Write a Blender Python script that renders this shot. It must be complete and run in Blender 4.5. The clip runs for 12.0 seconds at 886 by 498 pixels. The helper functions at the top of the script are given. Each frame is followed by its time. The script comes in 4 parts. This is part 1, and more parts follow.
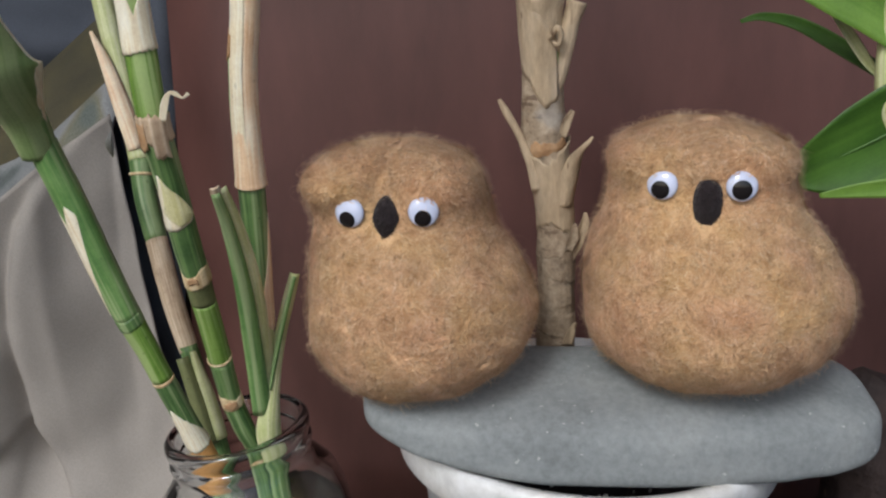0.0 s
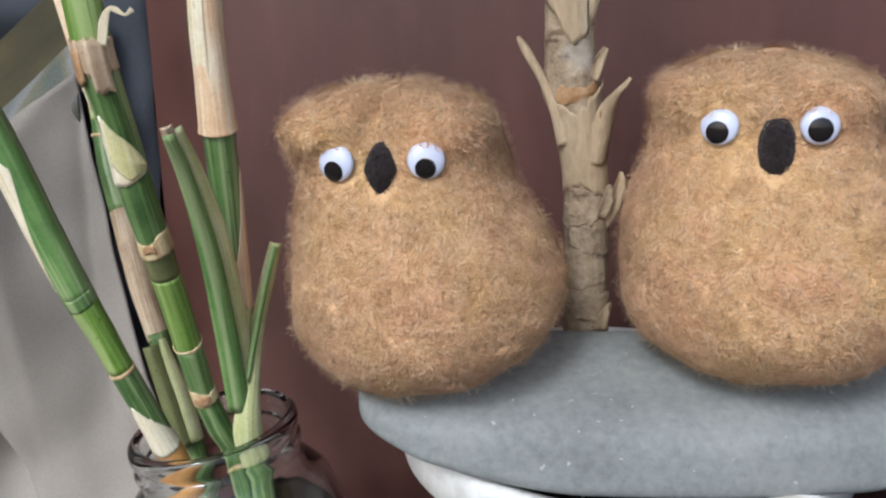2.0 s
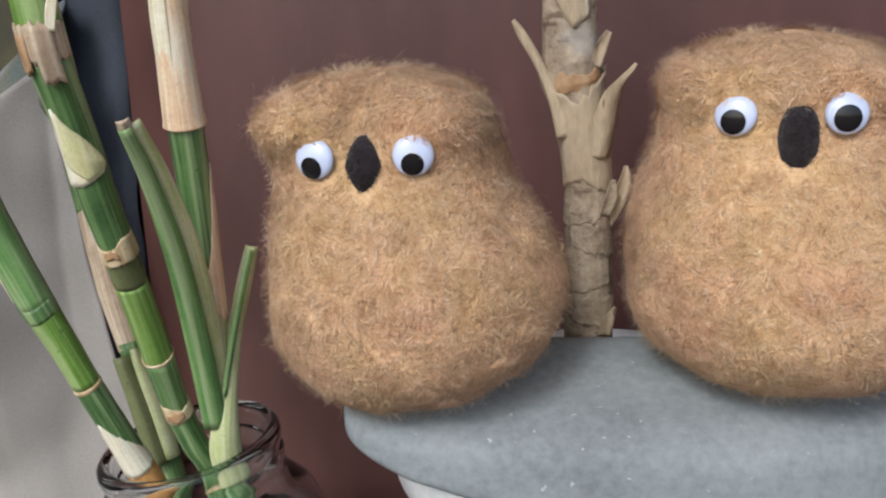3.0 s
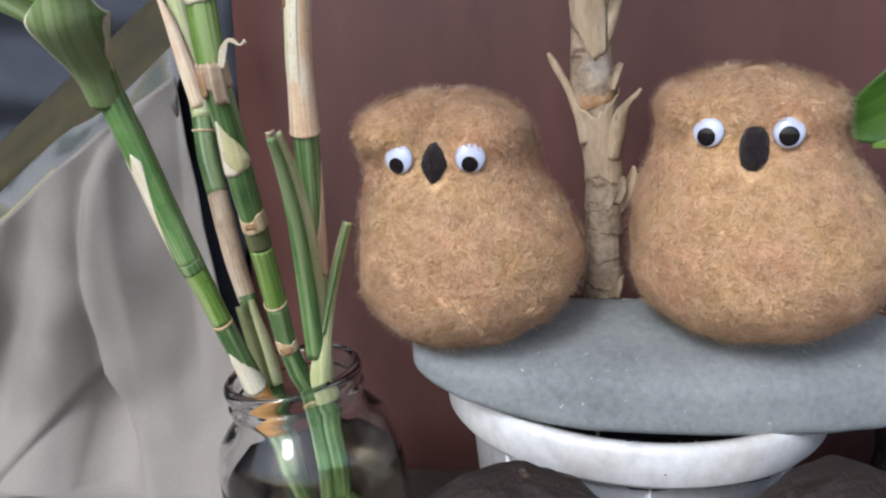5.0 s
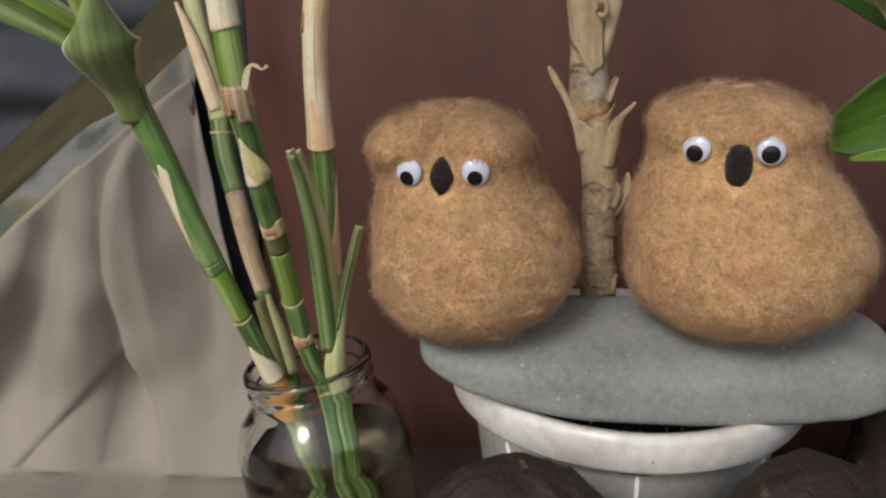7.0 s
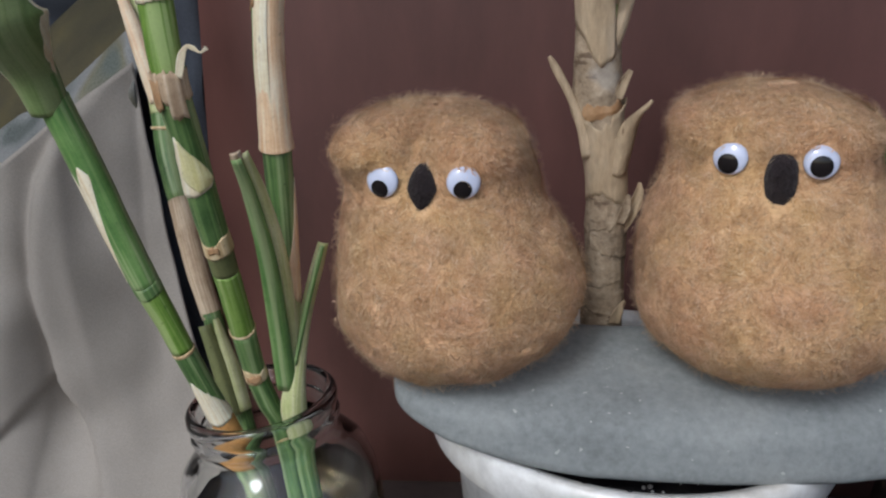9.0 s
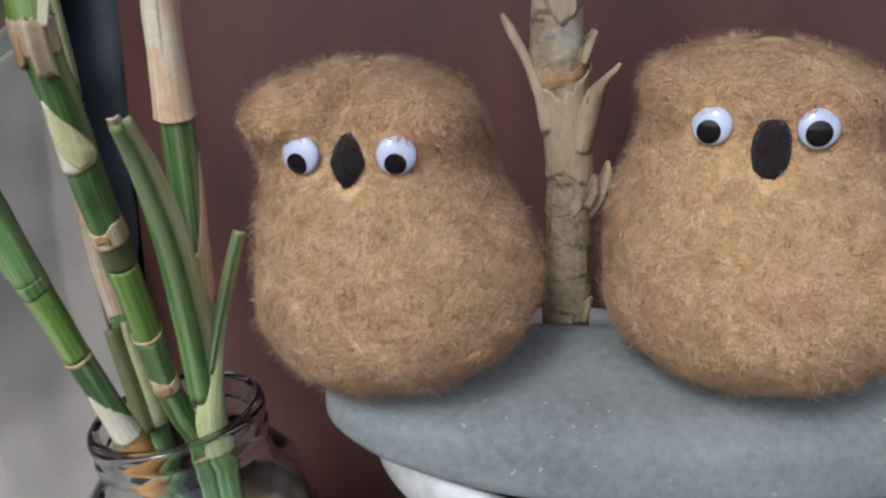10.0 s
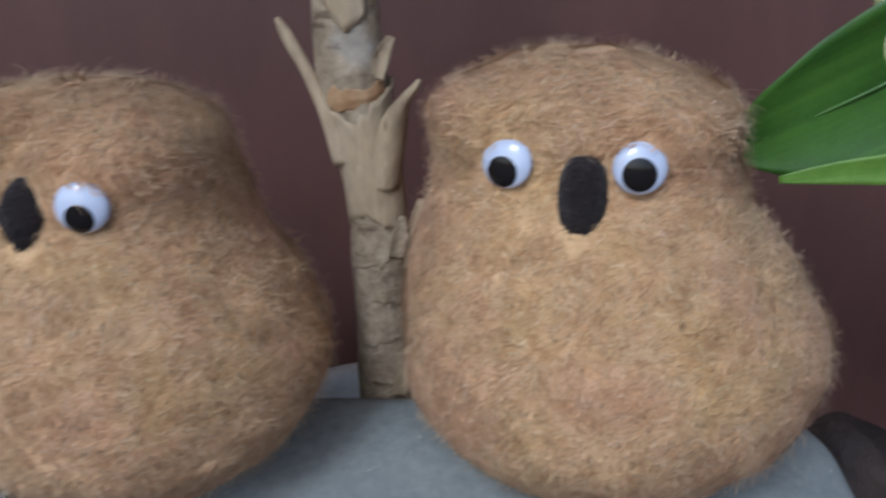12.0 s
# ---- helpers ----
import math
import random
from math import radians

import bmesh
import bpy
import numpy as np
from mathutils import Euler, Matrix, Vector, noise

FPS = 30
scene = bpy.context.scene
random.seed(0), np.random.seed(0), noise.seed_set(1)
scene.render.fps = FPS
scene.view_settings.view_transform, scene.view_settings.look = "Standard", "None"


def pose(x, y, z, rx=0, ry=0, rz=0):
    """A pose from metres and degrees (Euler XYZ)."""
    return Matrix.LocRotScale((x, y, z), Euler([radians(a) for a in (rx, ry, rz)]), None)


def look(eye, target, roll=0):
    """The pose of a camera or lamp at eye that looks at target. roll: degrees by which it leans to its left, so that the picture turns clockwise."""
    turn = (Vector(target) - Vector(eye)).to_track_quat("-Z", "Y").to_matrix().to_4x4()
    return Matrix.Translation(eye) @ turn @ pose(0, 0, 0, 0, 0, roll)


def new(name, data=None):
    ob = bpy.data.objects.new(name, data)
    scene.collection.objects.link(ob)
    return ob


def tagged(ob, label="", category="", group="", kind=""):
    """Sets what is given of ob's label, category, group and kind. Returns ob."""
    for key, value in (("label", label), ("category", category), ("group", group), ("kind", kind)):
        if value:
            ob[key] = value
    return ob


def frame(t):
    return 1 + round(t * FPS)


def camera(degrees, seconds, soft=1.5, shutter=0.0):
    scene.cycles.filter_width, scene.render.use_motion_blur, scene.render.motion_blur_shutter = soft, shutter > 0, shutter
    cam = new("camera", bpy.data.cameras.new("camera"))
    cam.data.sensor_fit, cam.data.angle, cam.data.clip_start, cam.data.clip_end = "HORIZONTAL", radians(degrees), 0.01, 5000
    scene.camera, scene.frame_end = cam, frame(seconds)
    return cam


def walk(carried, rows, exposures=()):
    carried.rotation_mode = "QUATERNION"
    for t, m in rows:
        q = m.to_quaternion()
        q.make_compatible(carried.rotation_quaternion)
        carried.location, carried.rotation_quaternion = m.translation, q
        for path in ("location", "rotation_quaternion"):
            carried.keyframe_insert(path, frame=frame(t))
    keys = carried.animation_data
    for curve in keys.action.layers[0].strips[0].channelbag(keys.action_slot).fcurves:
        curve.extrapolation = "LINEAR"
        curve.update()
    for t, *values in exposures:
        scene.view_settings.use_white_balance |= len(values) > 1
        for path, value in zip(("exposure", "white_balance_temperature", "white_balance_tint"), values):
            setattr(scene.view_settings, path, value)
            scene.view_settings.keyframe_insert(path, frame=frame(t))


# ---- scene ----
cam = camera(54.1, 12.0, 2.2, 0.4)
METRES, EYE, TILT, LEAN, TURN = 0.5, 0.32, -15.0, 0.0, 0.0
SKY, SUN = 0.12, 1.2
ROWS = [
    (0.0, 0.0, 0.0, 0.0, -0.0, 0.0, -0.0),
    (0.5, 0.008, 0.027, -0.0063, 0.65, -0.2, 0.71),
    (1.0, -0.0075, 0.0449, -0.0183, 2.12, 0.57, 0.09),
    (1.5, -0.0016, 0.0902, -0.0363, 1.5, 0.02, 0.7),
    (2.0, 0.0069, 0.1229, -0.0314, 1.23, 0.47, 0.29),
    (2.5, 0.0027, 0.1661, -0.0319, 1.29, 0.16, 0.42),
    (3.0, 0.0108, 0.1726, -0.0252, 1.11, 0.04, 0.77),
    (3.5, 0.0089, 0.1294, -0.0244, 2.02, -0.03, 0.7),
    (5.5, 0.0175, -0.0782, -0.016, 4.44, -1.02, -0.79),
    (6.0, 0.0218, -0.1278, 0.0052, 4.67, -1.06, -0.94),
    (6.5, 0.0103, -0.1249, -0.0033, 4.79, -3.26, -0.76),
    (7.0, 0.0089, -0.0725, 0.0061, 3.98, -3.35, -0.62),
    (9.0, -0.0034, 0.0589, 0.0209, 2.43, -3.7, -1.36),
    (9.5, 0.0045, 0.0919, 0.0127, 2.39, -3.49, -1.17),
    (10.0, 0.0209, 0.1562, 0.0048, 0.92, -3.45, -1.05),
    (10.5, 0.032, 0.1899, 0.0134, 0.84, -3.42, -0.79),
    (11.0, 0.0329, 0.2148, 0.0153, 0.92, -3.71, -0.92),
    (11.5, 0.0662, 0.2424, 0.0165, 0.1, -3.52, -0.83),
    (12.0, 0.1348, 0.2836, 0.0328, -1.12, -3.2, -0.54),
]
LIGHT = [
    (0.0, 0.14, 5750, 8), (0.5, 0.36, 5650, 8), (1.5, 0.48, 5600, 8), (2.5, 0.54, 5600, 7), (3.5, 0.42, 5500, 8), (5.5, 0.52, 5450, 10), (6.6, 0.58, 5550, 10),
    (6.9, 0.04, 6450, 9), (7.2, -0.02, 6350, 9), (8.8, 0.00, 5600, 8), (9.5, 0.04, 5500, 8), (10.5, 0.14, 5300, 7), (12.0, 0.00, 5000, 5),
]
walk(cam, [(t, pose(0, 0, EYE, TILT, LEAN, TURN) @ pose(METRES * x, METRES * y, METRES * z, 90 + pitch, roll, yaw)) for t, x, y, z, yaw, pitch, roll in ROWS], LIGHT)

# ---- world and light ----
world = bpy.data.worlds.new("world")
scene.world = world
world.use_nodes = True
wn = world.node_tree
sky = wn.nodes.new("ShaderNodeTexSky")
sky.sky_type, sky.sun_disc = "NISHITA", False
sky.sun_elevation, sky.sun_rotation = radians(40), radians(205)
sky.air_density, sky.dust_density = 1.0, 4.0
wn.links.new(sky.outputs[0], wn.nodes["Background"].inputs[0])
wn.nodes["Background"].inputs[1].default_value = SKY
sun = new("sun", bpy.data.lights.new("sun", "SUN"))
sun.data.energy, sun.data.angle, sun.data.color = SUN, radians(14), (1.0, 0.97, 0.93)
sun.matrix_world = look((-0.47, -1.0, 0.93), (0, 0.0, 0.0))


# ---- materials ----
def material(name, rough=0.6, metallic=0.0):
    m = bpy.data.materials.new(name)
    m.use_nodes = True
    nt = m.node_tree
    b = nt.nodes["Principled BSDF"]
    b.inputs["Roughness"].default_value = rough
    b.inputs["Metallic"].default_value = metallic
    return m, nt, b


def coords(nt, scale=(1, 1, 1)):
    tc = nt.nodes.new("ShaderNodeTexCoord")
    mp = nt.nodes.new("ShaderNodeMapping")
    mp.inputs["Scale"].default_value = scale
    nt.links.new(tc.outputs["Object"], mp.inputs[0])
    return mp.outputs[0]


def noise_tex(nt, vec, scale, detail=4.0, rough=0.55):
    n = nt.nodes.new("ShaderNodeTexNoise")
    n.inputs["Scale"].default_value, n.inputs["Detail"].default_value = scale, detail
    n.inputs["Roughness"].default_value = rough
    nt.links.new(vec, n.inputs["Vector"])
    return n.outputs[0]


def ramp(nt, fac, stops):
    r = nt.nodes.new("ShaderNodeValToRGB")
    e = r.color_ramp.elements
    while len(e) < len(stops):
        e.new(0.5)
    for el, (p, c) in zip(e, stops):
        el.position, el.color = p, (*c, 1)
    nt.links.new(fac, r.inputs[0])
    return r.outputs[0]


def mix(nt, fac, a, b, mode="MIX"):
    x = nt.nodes.new("ShaderNodeMix")
    x.data_type, x.blend_type = "RGBA", mode
    for sock, v in ((x.inputs[0], fac), (x.inputs[6], a), (x.inputs[7], b)):
        if isinstance(v, (int, float)):
            sock.default_value = v
        elif isinstance(v, tuple):
            sock.default_value = (*v, 1)
        else:
            nt.links.new(v, sock)
    return x.outputs[2]


def bump(nt, b, height, strength=0.3, dist=0.001):
    n = nt.nodes.new("ShaderNodeBump")
    n.inputs["Strength"].default_value, n.inputs["Distance"].default_value = strength, dist
    nt.links.new(height, n.inputs["Height"])
    nt.links.new(n.outputs[0], b.inputs["Normal"])


def mottled(name, low, mid, high, scale, fine, rough=0.7, stretch=(1, 1, 1), bumpy=0.3, dist=0.001, spots=None):
    """Two scales of mottling, fine relief and, if given, small dark or light specks."""
    m, nt, b = material(name, rough)
    v = coords(nt, stretch)
    big, small = noise_tex(nt, v, scale, 5), noise_tex(nt, v, fine, 6, 0.65)
    c1 = ramp(nt, big, [(0.3, low), (0.5, mid), (0.72, high)])
    c2 = ramp(nt, small, [(0.3, tuple(x * 0.62 for x in mid)), (0.5, mid), (0.7, tuple(min(1, x * 1.35) for x in mid))])
    col = mix(nt, 0.45, c1, c2)
    if spots:
        s = noise_tex(nt, v, spots[0], 2, 0.5)
        col = mix(nt, ramp(nt, s, [(spots[1], (0, 0, 0)), (spots[1] + 0.04, (1, 1, 1))]), col, spots[2])
    nt.links.new(col, b.inputs["Base Color"])
    bump(nt, b, small, bumpy, dist)
    return m


def felt_material(name, low, mid, high):
    m, nt, b = material(name, 0.95)
    b.inputs["Specular IOR Level"].default_value = 0.1
    b.inputs["Sheen Weight"].default_value = 0.12
    b.inputs["Sheen Roughness"].default_value = 0.6
    v = coords(nt)
    big, small = noise_tex(nt, v, 60, 4), noise_tex(nt, v, 650, 4, 0.7)
    g = nt.nodes.new("ShaderNodeNewGeometry")
    c1 = ramp(nt, big, [(0.32, tuple(0.4 * x + 0.6 * y for x, y in zip(low, mid))), (0.5, mid), (0.7, tuple(0.5 * x + 0.5 * y for x, y in zip(mid, high)))])
    fleck = noise_tex(nt, v, 300, 3, 0.6)
    c2 = ramp(nt, mix(nt, 0.5, small, fleck), [(0.34, low), (0.5, mid), (0.66, high)])
    c3 = ramp(nt, g.outputs["Random Per Island"], [(0.0, tuple(0.8 * x for x in low)), (0.3, mid), (0.65, mid), (1.0, high)])
    col = mix(nt, 0.5, mix(nt, 0.45, c1, c2), c3)
    clump = noise_tex(nt, v, 150, 3, 0.6)
    col = mix(nt, 1.0, col, ramp(nt, clump, [(0.34, (0.90, 0.86, 0.82)), (0.5, (1, 1, 1)), (0.66, (1.05, 1.05, 1.06))]), "MULTIPLY")
    hue = noise_tex(nt, v, 34, 3, 0.6)
    col = mix(nt, 1.0, col, ramp(nt, hue, [(0.34, (0.97, 0.97, 0.86)), (0.5, (1, 1, 1)), (0.66, (1.03, 0.96, 0.98))]), "MULTIPLY")
    pits = noise_tex(nt, coords(nt, (1, 1, 0.6)), 520, 1, 0.4)
    col = mix(nt, ramp(nt, pits, [(0.24, (0.45, 0.45, 0.45)), (0.36, (0, 0, 0))]), col, tuple(x * 0.6 for x in low))
    nt.links.new(col, b.inputs["Base Color"])
    bump(nt, b, mix(nt, 0.6, small, fleck), 0.9, 0.0022)
    return m


def along(nt, scale):
    """Coordinates across and along a stem or leaf, shifted from one part to the next."""
    uv = nt.nodes.new("ShaderNodeUVMap")
    info = nt.nodes.new("ShaderNodeObjectInfo")
    shift = nt.nodes.new("ShaderNodeMath")
    shift.operation = "MULTIPLY"
    shift.inputs[1].default_value = 3.7
    nt.links.new(info.outputs["Random"], shift.inputs[0])
    mp = nt.nodes.new("ShaderNodeMapping")
    mp.inputs["Scale"].default_value = scale
    nt.links.new(uv.outputs[0], mp.inputs[0])
    add = nt.nodes.new("ShaderNodeVectorMath")
    nt.links.new(mp.outputs[0], add.inputs[0])
    nt.links.new(shift.outputs[0], add.inputs[1])
    return add.outputs[0]


def stem_material(name, low, mid, high, rough=0.45, streak=160, stripe=None):
    """Green or dry cane skin with streaks along its length and, if given, pale stripes."""
    m, nt, b = material(name, rough)
    b.inputs["Specular IOR Level"].default_value = 0.4
    s = noise_tex(nt, along(nt, (1, 0.03, 1)), streak * 1.6, 4, 0.6)
    big = noise_tex(nt, coords(nt), 70, 4)
    c1 = ramp(nt, s, [(0.41, low), (0.5, mid), (0.59, high)])
    c2 = ramp(nt, big, [(0.38, low), (0.5, mid), (0.68, high)])
    col = mix(nt, 0.42, c1, c2)
    if stripe:
        f = noise_tex(nt, along(nt, (1, 0.022, 1)), streak * 0.75, 3, 0.55)
        col = mix(nt, ramp(nt, f, [(0.48, (0, 0, 0)), (0.57, (0.8, 0.8, 0.8))]), col, stripe)
    spot = noise_tex(nt, coords(nt), 420, 2, 0.5)
    col = mix(nt, ramp(nt, spot, [(0.68, (0, 0, 0)), (0.76, (0.5, 0.5, 0.5))]), col, tuple(0.5 * x for x in low))
    fine = noise_tex(nt, coords(nt), 900, 3)
    col = mix(nt, 0.15, col, ramp(nt, fine, [(0.35, tuple(x * 0.6 for x in mid)), (0.65, tuple(min(1, x * 1.4) for x in mid))]))
    nt.links.new(col, b.inputs["Base Color"])
    bump(nt, b, s, 0.4, 0.0006)
    return m


FELT = felt_material("tan_felt", (0.31, 0.160, 0.074), (0.61, 0.366, 0.180), (0.80, 0.56, 0.33))
HAIR = felt_material("pale_wool_hair", (0.50, 0.32, 0.17), (0.70, 0.49, 0.29), (0.84, 0.69, 0.50))
BEAK = felt_material("black_felt", (0.010, 0.007, 0.008), (0.022, 0.016, 0.017), (0.05, 0.038, 0.038))
EYE_WHITE = material("white_plastic_eye", 0.06)
EYE_WHITE[2].inputs["Base Color"].default_value = (0.60, 0.64, 0.80, 1)
EYE_WHITE[2].inputs["Coat Weight"].default_value = 0.6
EYE_WHITE = EYE_WHITE[0]
PUPIL = material("black_pupil", 0.1)
PUPIL[2].inputs["Base Color"].default_value = (0.012, 0.010, 0.010, 1)
PUPIL = PUPIL[0]
STONE = mottled("grey_river_stone", (0.175, 0.187, 0.185), (0.235, 0.250, 0.247), (0.315, 0.325, 0.312), 32, 300, 0.8, bumpy=0.25, dist=0.0006, spots=(260, 0.70, (0.42, 0.42, 0.40)))
POT = mottled("white_pot_plastic", (0.66, 0.65, 0.62), (0.76, 0.76, 0.75), (0.81, 0.81, 0.81), 18, 160, 0.35, bumpy=0.05, spots=(80, 0.76, (0.48, 0.42, 0.33)))
RIM = mottled("stained_pot_rim", (0.62, 0.56, 0.46), (0.78, 0.77, 0.74), (0.82, 0.82, 0.81), 26, 120, 0.3, bumpy=0.05, spots=(150, 0.78, (0.36, 0.29, 0.20)))
SOIL = mottled("dark_soil", (0.012, 0.013, 0.018), (0.025, 0.026, 0.032), (0.06, 0.055, 0.05), 90, 600, 0.9, bumpy=0.9, dist=0.004, spots=(420, 0.72, (0.4, 0.4, 0.38)))
WALL = mottled("brown_painted_board", (0.084, 0.0350, 0.0280), (0.105, 0.0455, 0.0370), (0.130, 0.059, 0.0490), 5, 40, 0.5, (1, 1, 0.35), 0.12, 0.0008)
CLOTH = mottled("grey_beige_cloth", (0.235, 0.213, 0.188), (0.30, 0.273, 0.242), (0.36, 0.33, 0.295), 11, 1500, 0.9, bumpy=0.25, dist=0.0004)
BLUE = mottled("dark_blue_cloth", (0.034, 0.040, 0.052), (0.062, 0.070, 0.088), (0.11, 0.118, 0.138), 9, 900, 0.9)
OLIVE = mottled("olive_cloth", (0.030, 0.028, 0.018), (0.060, 0.052, 0.026), (0.115, 0.095, 0.035), 26, 900, 0.9)
# near-black colour that stands in for the shade behind the board
RECESS_SHADE = mottled("recess_shade", (0.02, 0.02, 0.024), (0.035, 0.035, 0.04), (0.06, 0.06, 0.065), 6, 90, 0.9)
GROUND = mottled("dark_brown_boards", (0.035, 0.022, 0.019), (0.05, 0.032, 0.027), (0.075, 0.05, 0.042), 5, 120, 0.9, bumpy=0.5)
PLASTER = mottled("pale_plaster", (0.42, 0.40, 0.37), (0.5, 0.48, 0.45), (0.56, 0.54, 0.5), 3, 90, 0.85)
SHELL = mottled("dark_brown_shell", (0.016, 0.010, 0.009), (0.032, 0.020, 0.017), (0.07, 0.045, 0.035), 40, 260, 0.7, (1, 1, 0.5), 0.8, 0.003, (120, 0.68, (0.11, 0.08, 0.055)))
GREEN = stem_material("green_stem", (0.042, 0.088, 0.028), (0.092, 0.172, 0.050), (0.18, 0.28, 0.095), streak=420, stripe=(0.34, 0.42, 0.20))
LIGHT_GREEN = stem_material("fresh_green_stem", (0.10, 0.19, 0.025), (0.165, 0.285, 0.045), (0.25, 0.37, 0.09), streak=420, stripe=(0.38, 0.47, 0.19))
SHEATH = stem_material("peach_sheath", (0.66, 0.40, 0.22), (0.82, 0.60, 0.38), (0.88, 0.78, 0.60), 0.55, 600)
PALE = stem_material("pale_green_sheath", (0.40, 0.45, 0.17), (0.56, 0.59, 0.28), (0.70, 0.70, 0.45), 0.5, 420)
NODE = stem_material("dry_node_ring", (0.38, 0.23, 0.10), (0.60, 0.45, 0.24), (0.74, 0.62, 0.40), 0.7)
def bark():
    m, nt, b = material("dry_cane_bark", 0.75)
    v = coords(nt)
    big, small = noise_tex(nt, v, 75, 5), noise_tex(nt, v, 380, 6, 0.7)
    scar = noise_tex(nt, coords(nt, (0.55, 0.55, 1.5)), 120, 3, 0.6)
    c = ramp(nt, big, [(0.30, (0.12, 0.085, 0.055)), (0.5, (0.30, 0.225, 0.145)), (0.68, (0.50, 0.40, 0.28))])
    c = mix(nt, 0.4, c, ramp(nt, small, [(0.34, (0.12, 0.08, 0.05)), (0.5, (0.37, 0.285, 0.19)), (0.66, (0.60, 0.50, 0.37))]))
    c = mix(nt, ramp(nt, scar, [(0.60, (0, 0, 0)), (0.66, (0.75, 0.75, 0.75))]), c, (0.10, 0.058, 0.034))
    grey = noise_tex(nt, v, 48, 3)
    c = mix(nt, ramp(nt, grey, [(0.58, (0, 0, 0)), (0.7, (0.5, 0.5, 0.5))]), c, (0.36, 0.34, 0.31))
    nt.links.new(c, b.inputs["Base Color"])
    bump(nt, b, mix(nt, 0.6, small, scar), 0.8, 0.0016)
    return m


CANE = bark()
HUSK = mottled("dry_husk", (0.22, 0.155, 0.09), (0.45, 0.345, 0.22), (0.60, 0.49, 0.35), 110, 520, 0.75, (1, 1, 0.25), 0.8, 0.0010, (190, 0.68, (0.18, 0.115, 0.065)))
LEAF = stem_material("leaf_green", (0.030, 0.080, 0.010), (0.050, 0.120, 0.014), (0.080, 0.17, 0.022), 0.45, 90)
LEAF_EDGE = stem_material("leaf_light_green", (0.085, 0.17, 0.02), (0.13, 0.24, 0.03), (0.18, 0.30, 0.055), 0.45, 90)
PALE_GREEN = stem_material("grey_green_sheath", (0.15, 0.22, 0.075), (0.22, 0.31, 0.11), (0.29, 0.38, 0.16), 0.5, 300, stripe=(0.33, 0.40, 0.19))
MID_GREEN = stem_material("striped_leaf_green", (0.075, 0.165, 0.045), (0.135, 0.262, 0.070), (0.23, 0.36, 0.125), 0.45, 420, stripe=(0.40, 0.47, 0.24))
DULL = stem_material("dull_dry_sheath", (0.30, 0.20, 0.12), (0.50, 0.38, 0.25), (0.66, 0.55, 0.40), 0.6, 600)
OLIVE_GREEN = stem_material("olive_green_stem", (0.10, 0.11, 0.045), (0.15, 0.16, 0.065), (0.20, 0.22, 0.09), 0.5)
CREAM = stem_material("cream_sheath", (0.72, 0.58, 0.36), (0.86, 0.77, 0.55), (0.90, 0.86, 0.72), 0.5, 600)
CREAM_GREEN = stem_material("yellow_green_bud", (0.60, 0.55, 0.22), (0.76, 0.71, 0.37), (0.84, 0.80, 0.54), 0.5, 420)
ROOT_BARK = mottled("rust_brown_bark", (0.25, 0.12, 0.05), (0.42, 0.25, 0.12), (0.56, 0.40, 0.24), 160, 500, 0.7, bumpy=0.5)
ROOT = mottled("orange_stem_base", (0.38, 0.17, 0.04), (0.55, 0.28, 0.08), (0.66, 0.42, 0.18), 90, 300, 0.6)


def glass_material(name, color, rough=0.0, ior=1.45):
    m, nt, b = material(name, rough)
    b.inputs["Base Color"].default_value = (*color, 1)
    b.inputs["Transmission Weight"].default_value = 1.0
    b.inputs["IOR"].default_value = ior
    return m


PERLITE = mottled("perlite", (0.5, 0.5, 0.48), (0.62, 0.62, 0.6), (0.7, 0.7, 0.68), 200, 900, 0.9)
GLASS = glass_material("clear_glass", (0.985, 0.995, 0.99), 0.0, 1.45)
WATER = glass_material("cloudy_water", (0.52, 0.47, 0.36), 0.0, 1.33)


def print_cloth():
    m, nt, b = material("floral_print_cloth", 0.85)
    v = coords(nt)
    n = noise_tex(nt, v, 16, 2)
    c = ramp(nt, n, [(0.38, (0.016, 0.030, 0.024)), (0.43, (0.12, 0.13, 0.128)), (0.50, (0.17, 0.172, 0.17)), (0.56, (0.10, 0.090, 0.035)), (0.63, (0.025, 0.042, 0.026))])
    w = noise_tex(nt, v, 900, 2)
    nt.links.new(mix(nt, 0.15, c, w), b.inputs["Base Color"])
    return m


PRINT = print_cloth()


# ---- mesh helpers ----
def part(name, bm, mat, parent=None, label="", smooth=True):
    """Links a bmesh as one mesh object, under a thing or part if given."""
    me = bpy.data.meshes.new(name)
    bm.normal_update()
    bm.to_mesh(me)
    bm.free()
    for m in (mat if isinstance(mat, (list, tuple)) else [mat]):
        me.materials.append(m)
    if smooth:
        me.polygons.foreach_set("use_smooth", [True] * len(me.polygons))
    ob = new(name, me)
    ob.parent = parent
    if label:
        tagged(ob, label)
    return ob


def empty(name, m=None):
    e = new(name)
    e.empty_display_size = 0.02
    if m is not None:
        e.matrix_world = m
    return e


def curve_points(pts, per=8):
    """Catmull-Rom through the points; each may carry extra values (radius)."""
    p = np.array(pts, float)
    p = np.vstack([2 * p[0] - p[1], p, 2 * p[-1] - p[-2]])
    out = []
    for i in range(1, len(p) - 2):
        for k in range(per):
            t = k / per
            a, b, c, d = p[i - 1], p[i], p[i + 1], p[i + 2]
            out.append(0.5 * (2 * b + (c - a) * t + (2 * a - 5 * b + 4 * c - d) * t * t + (3 * b - a - 3 * c + d) * t ** 3))
    out.append(p[-2])
    return np.array(out)


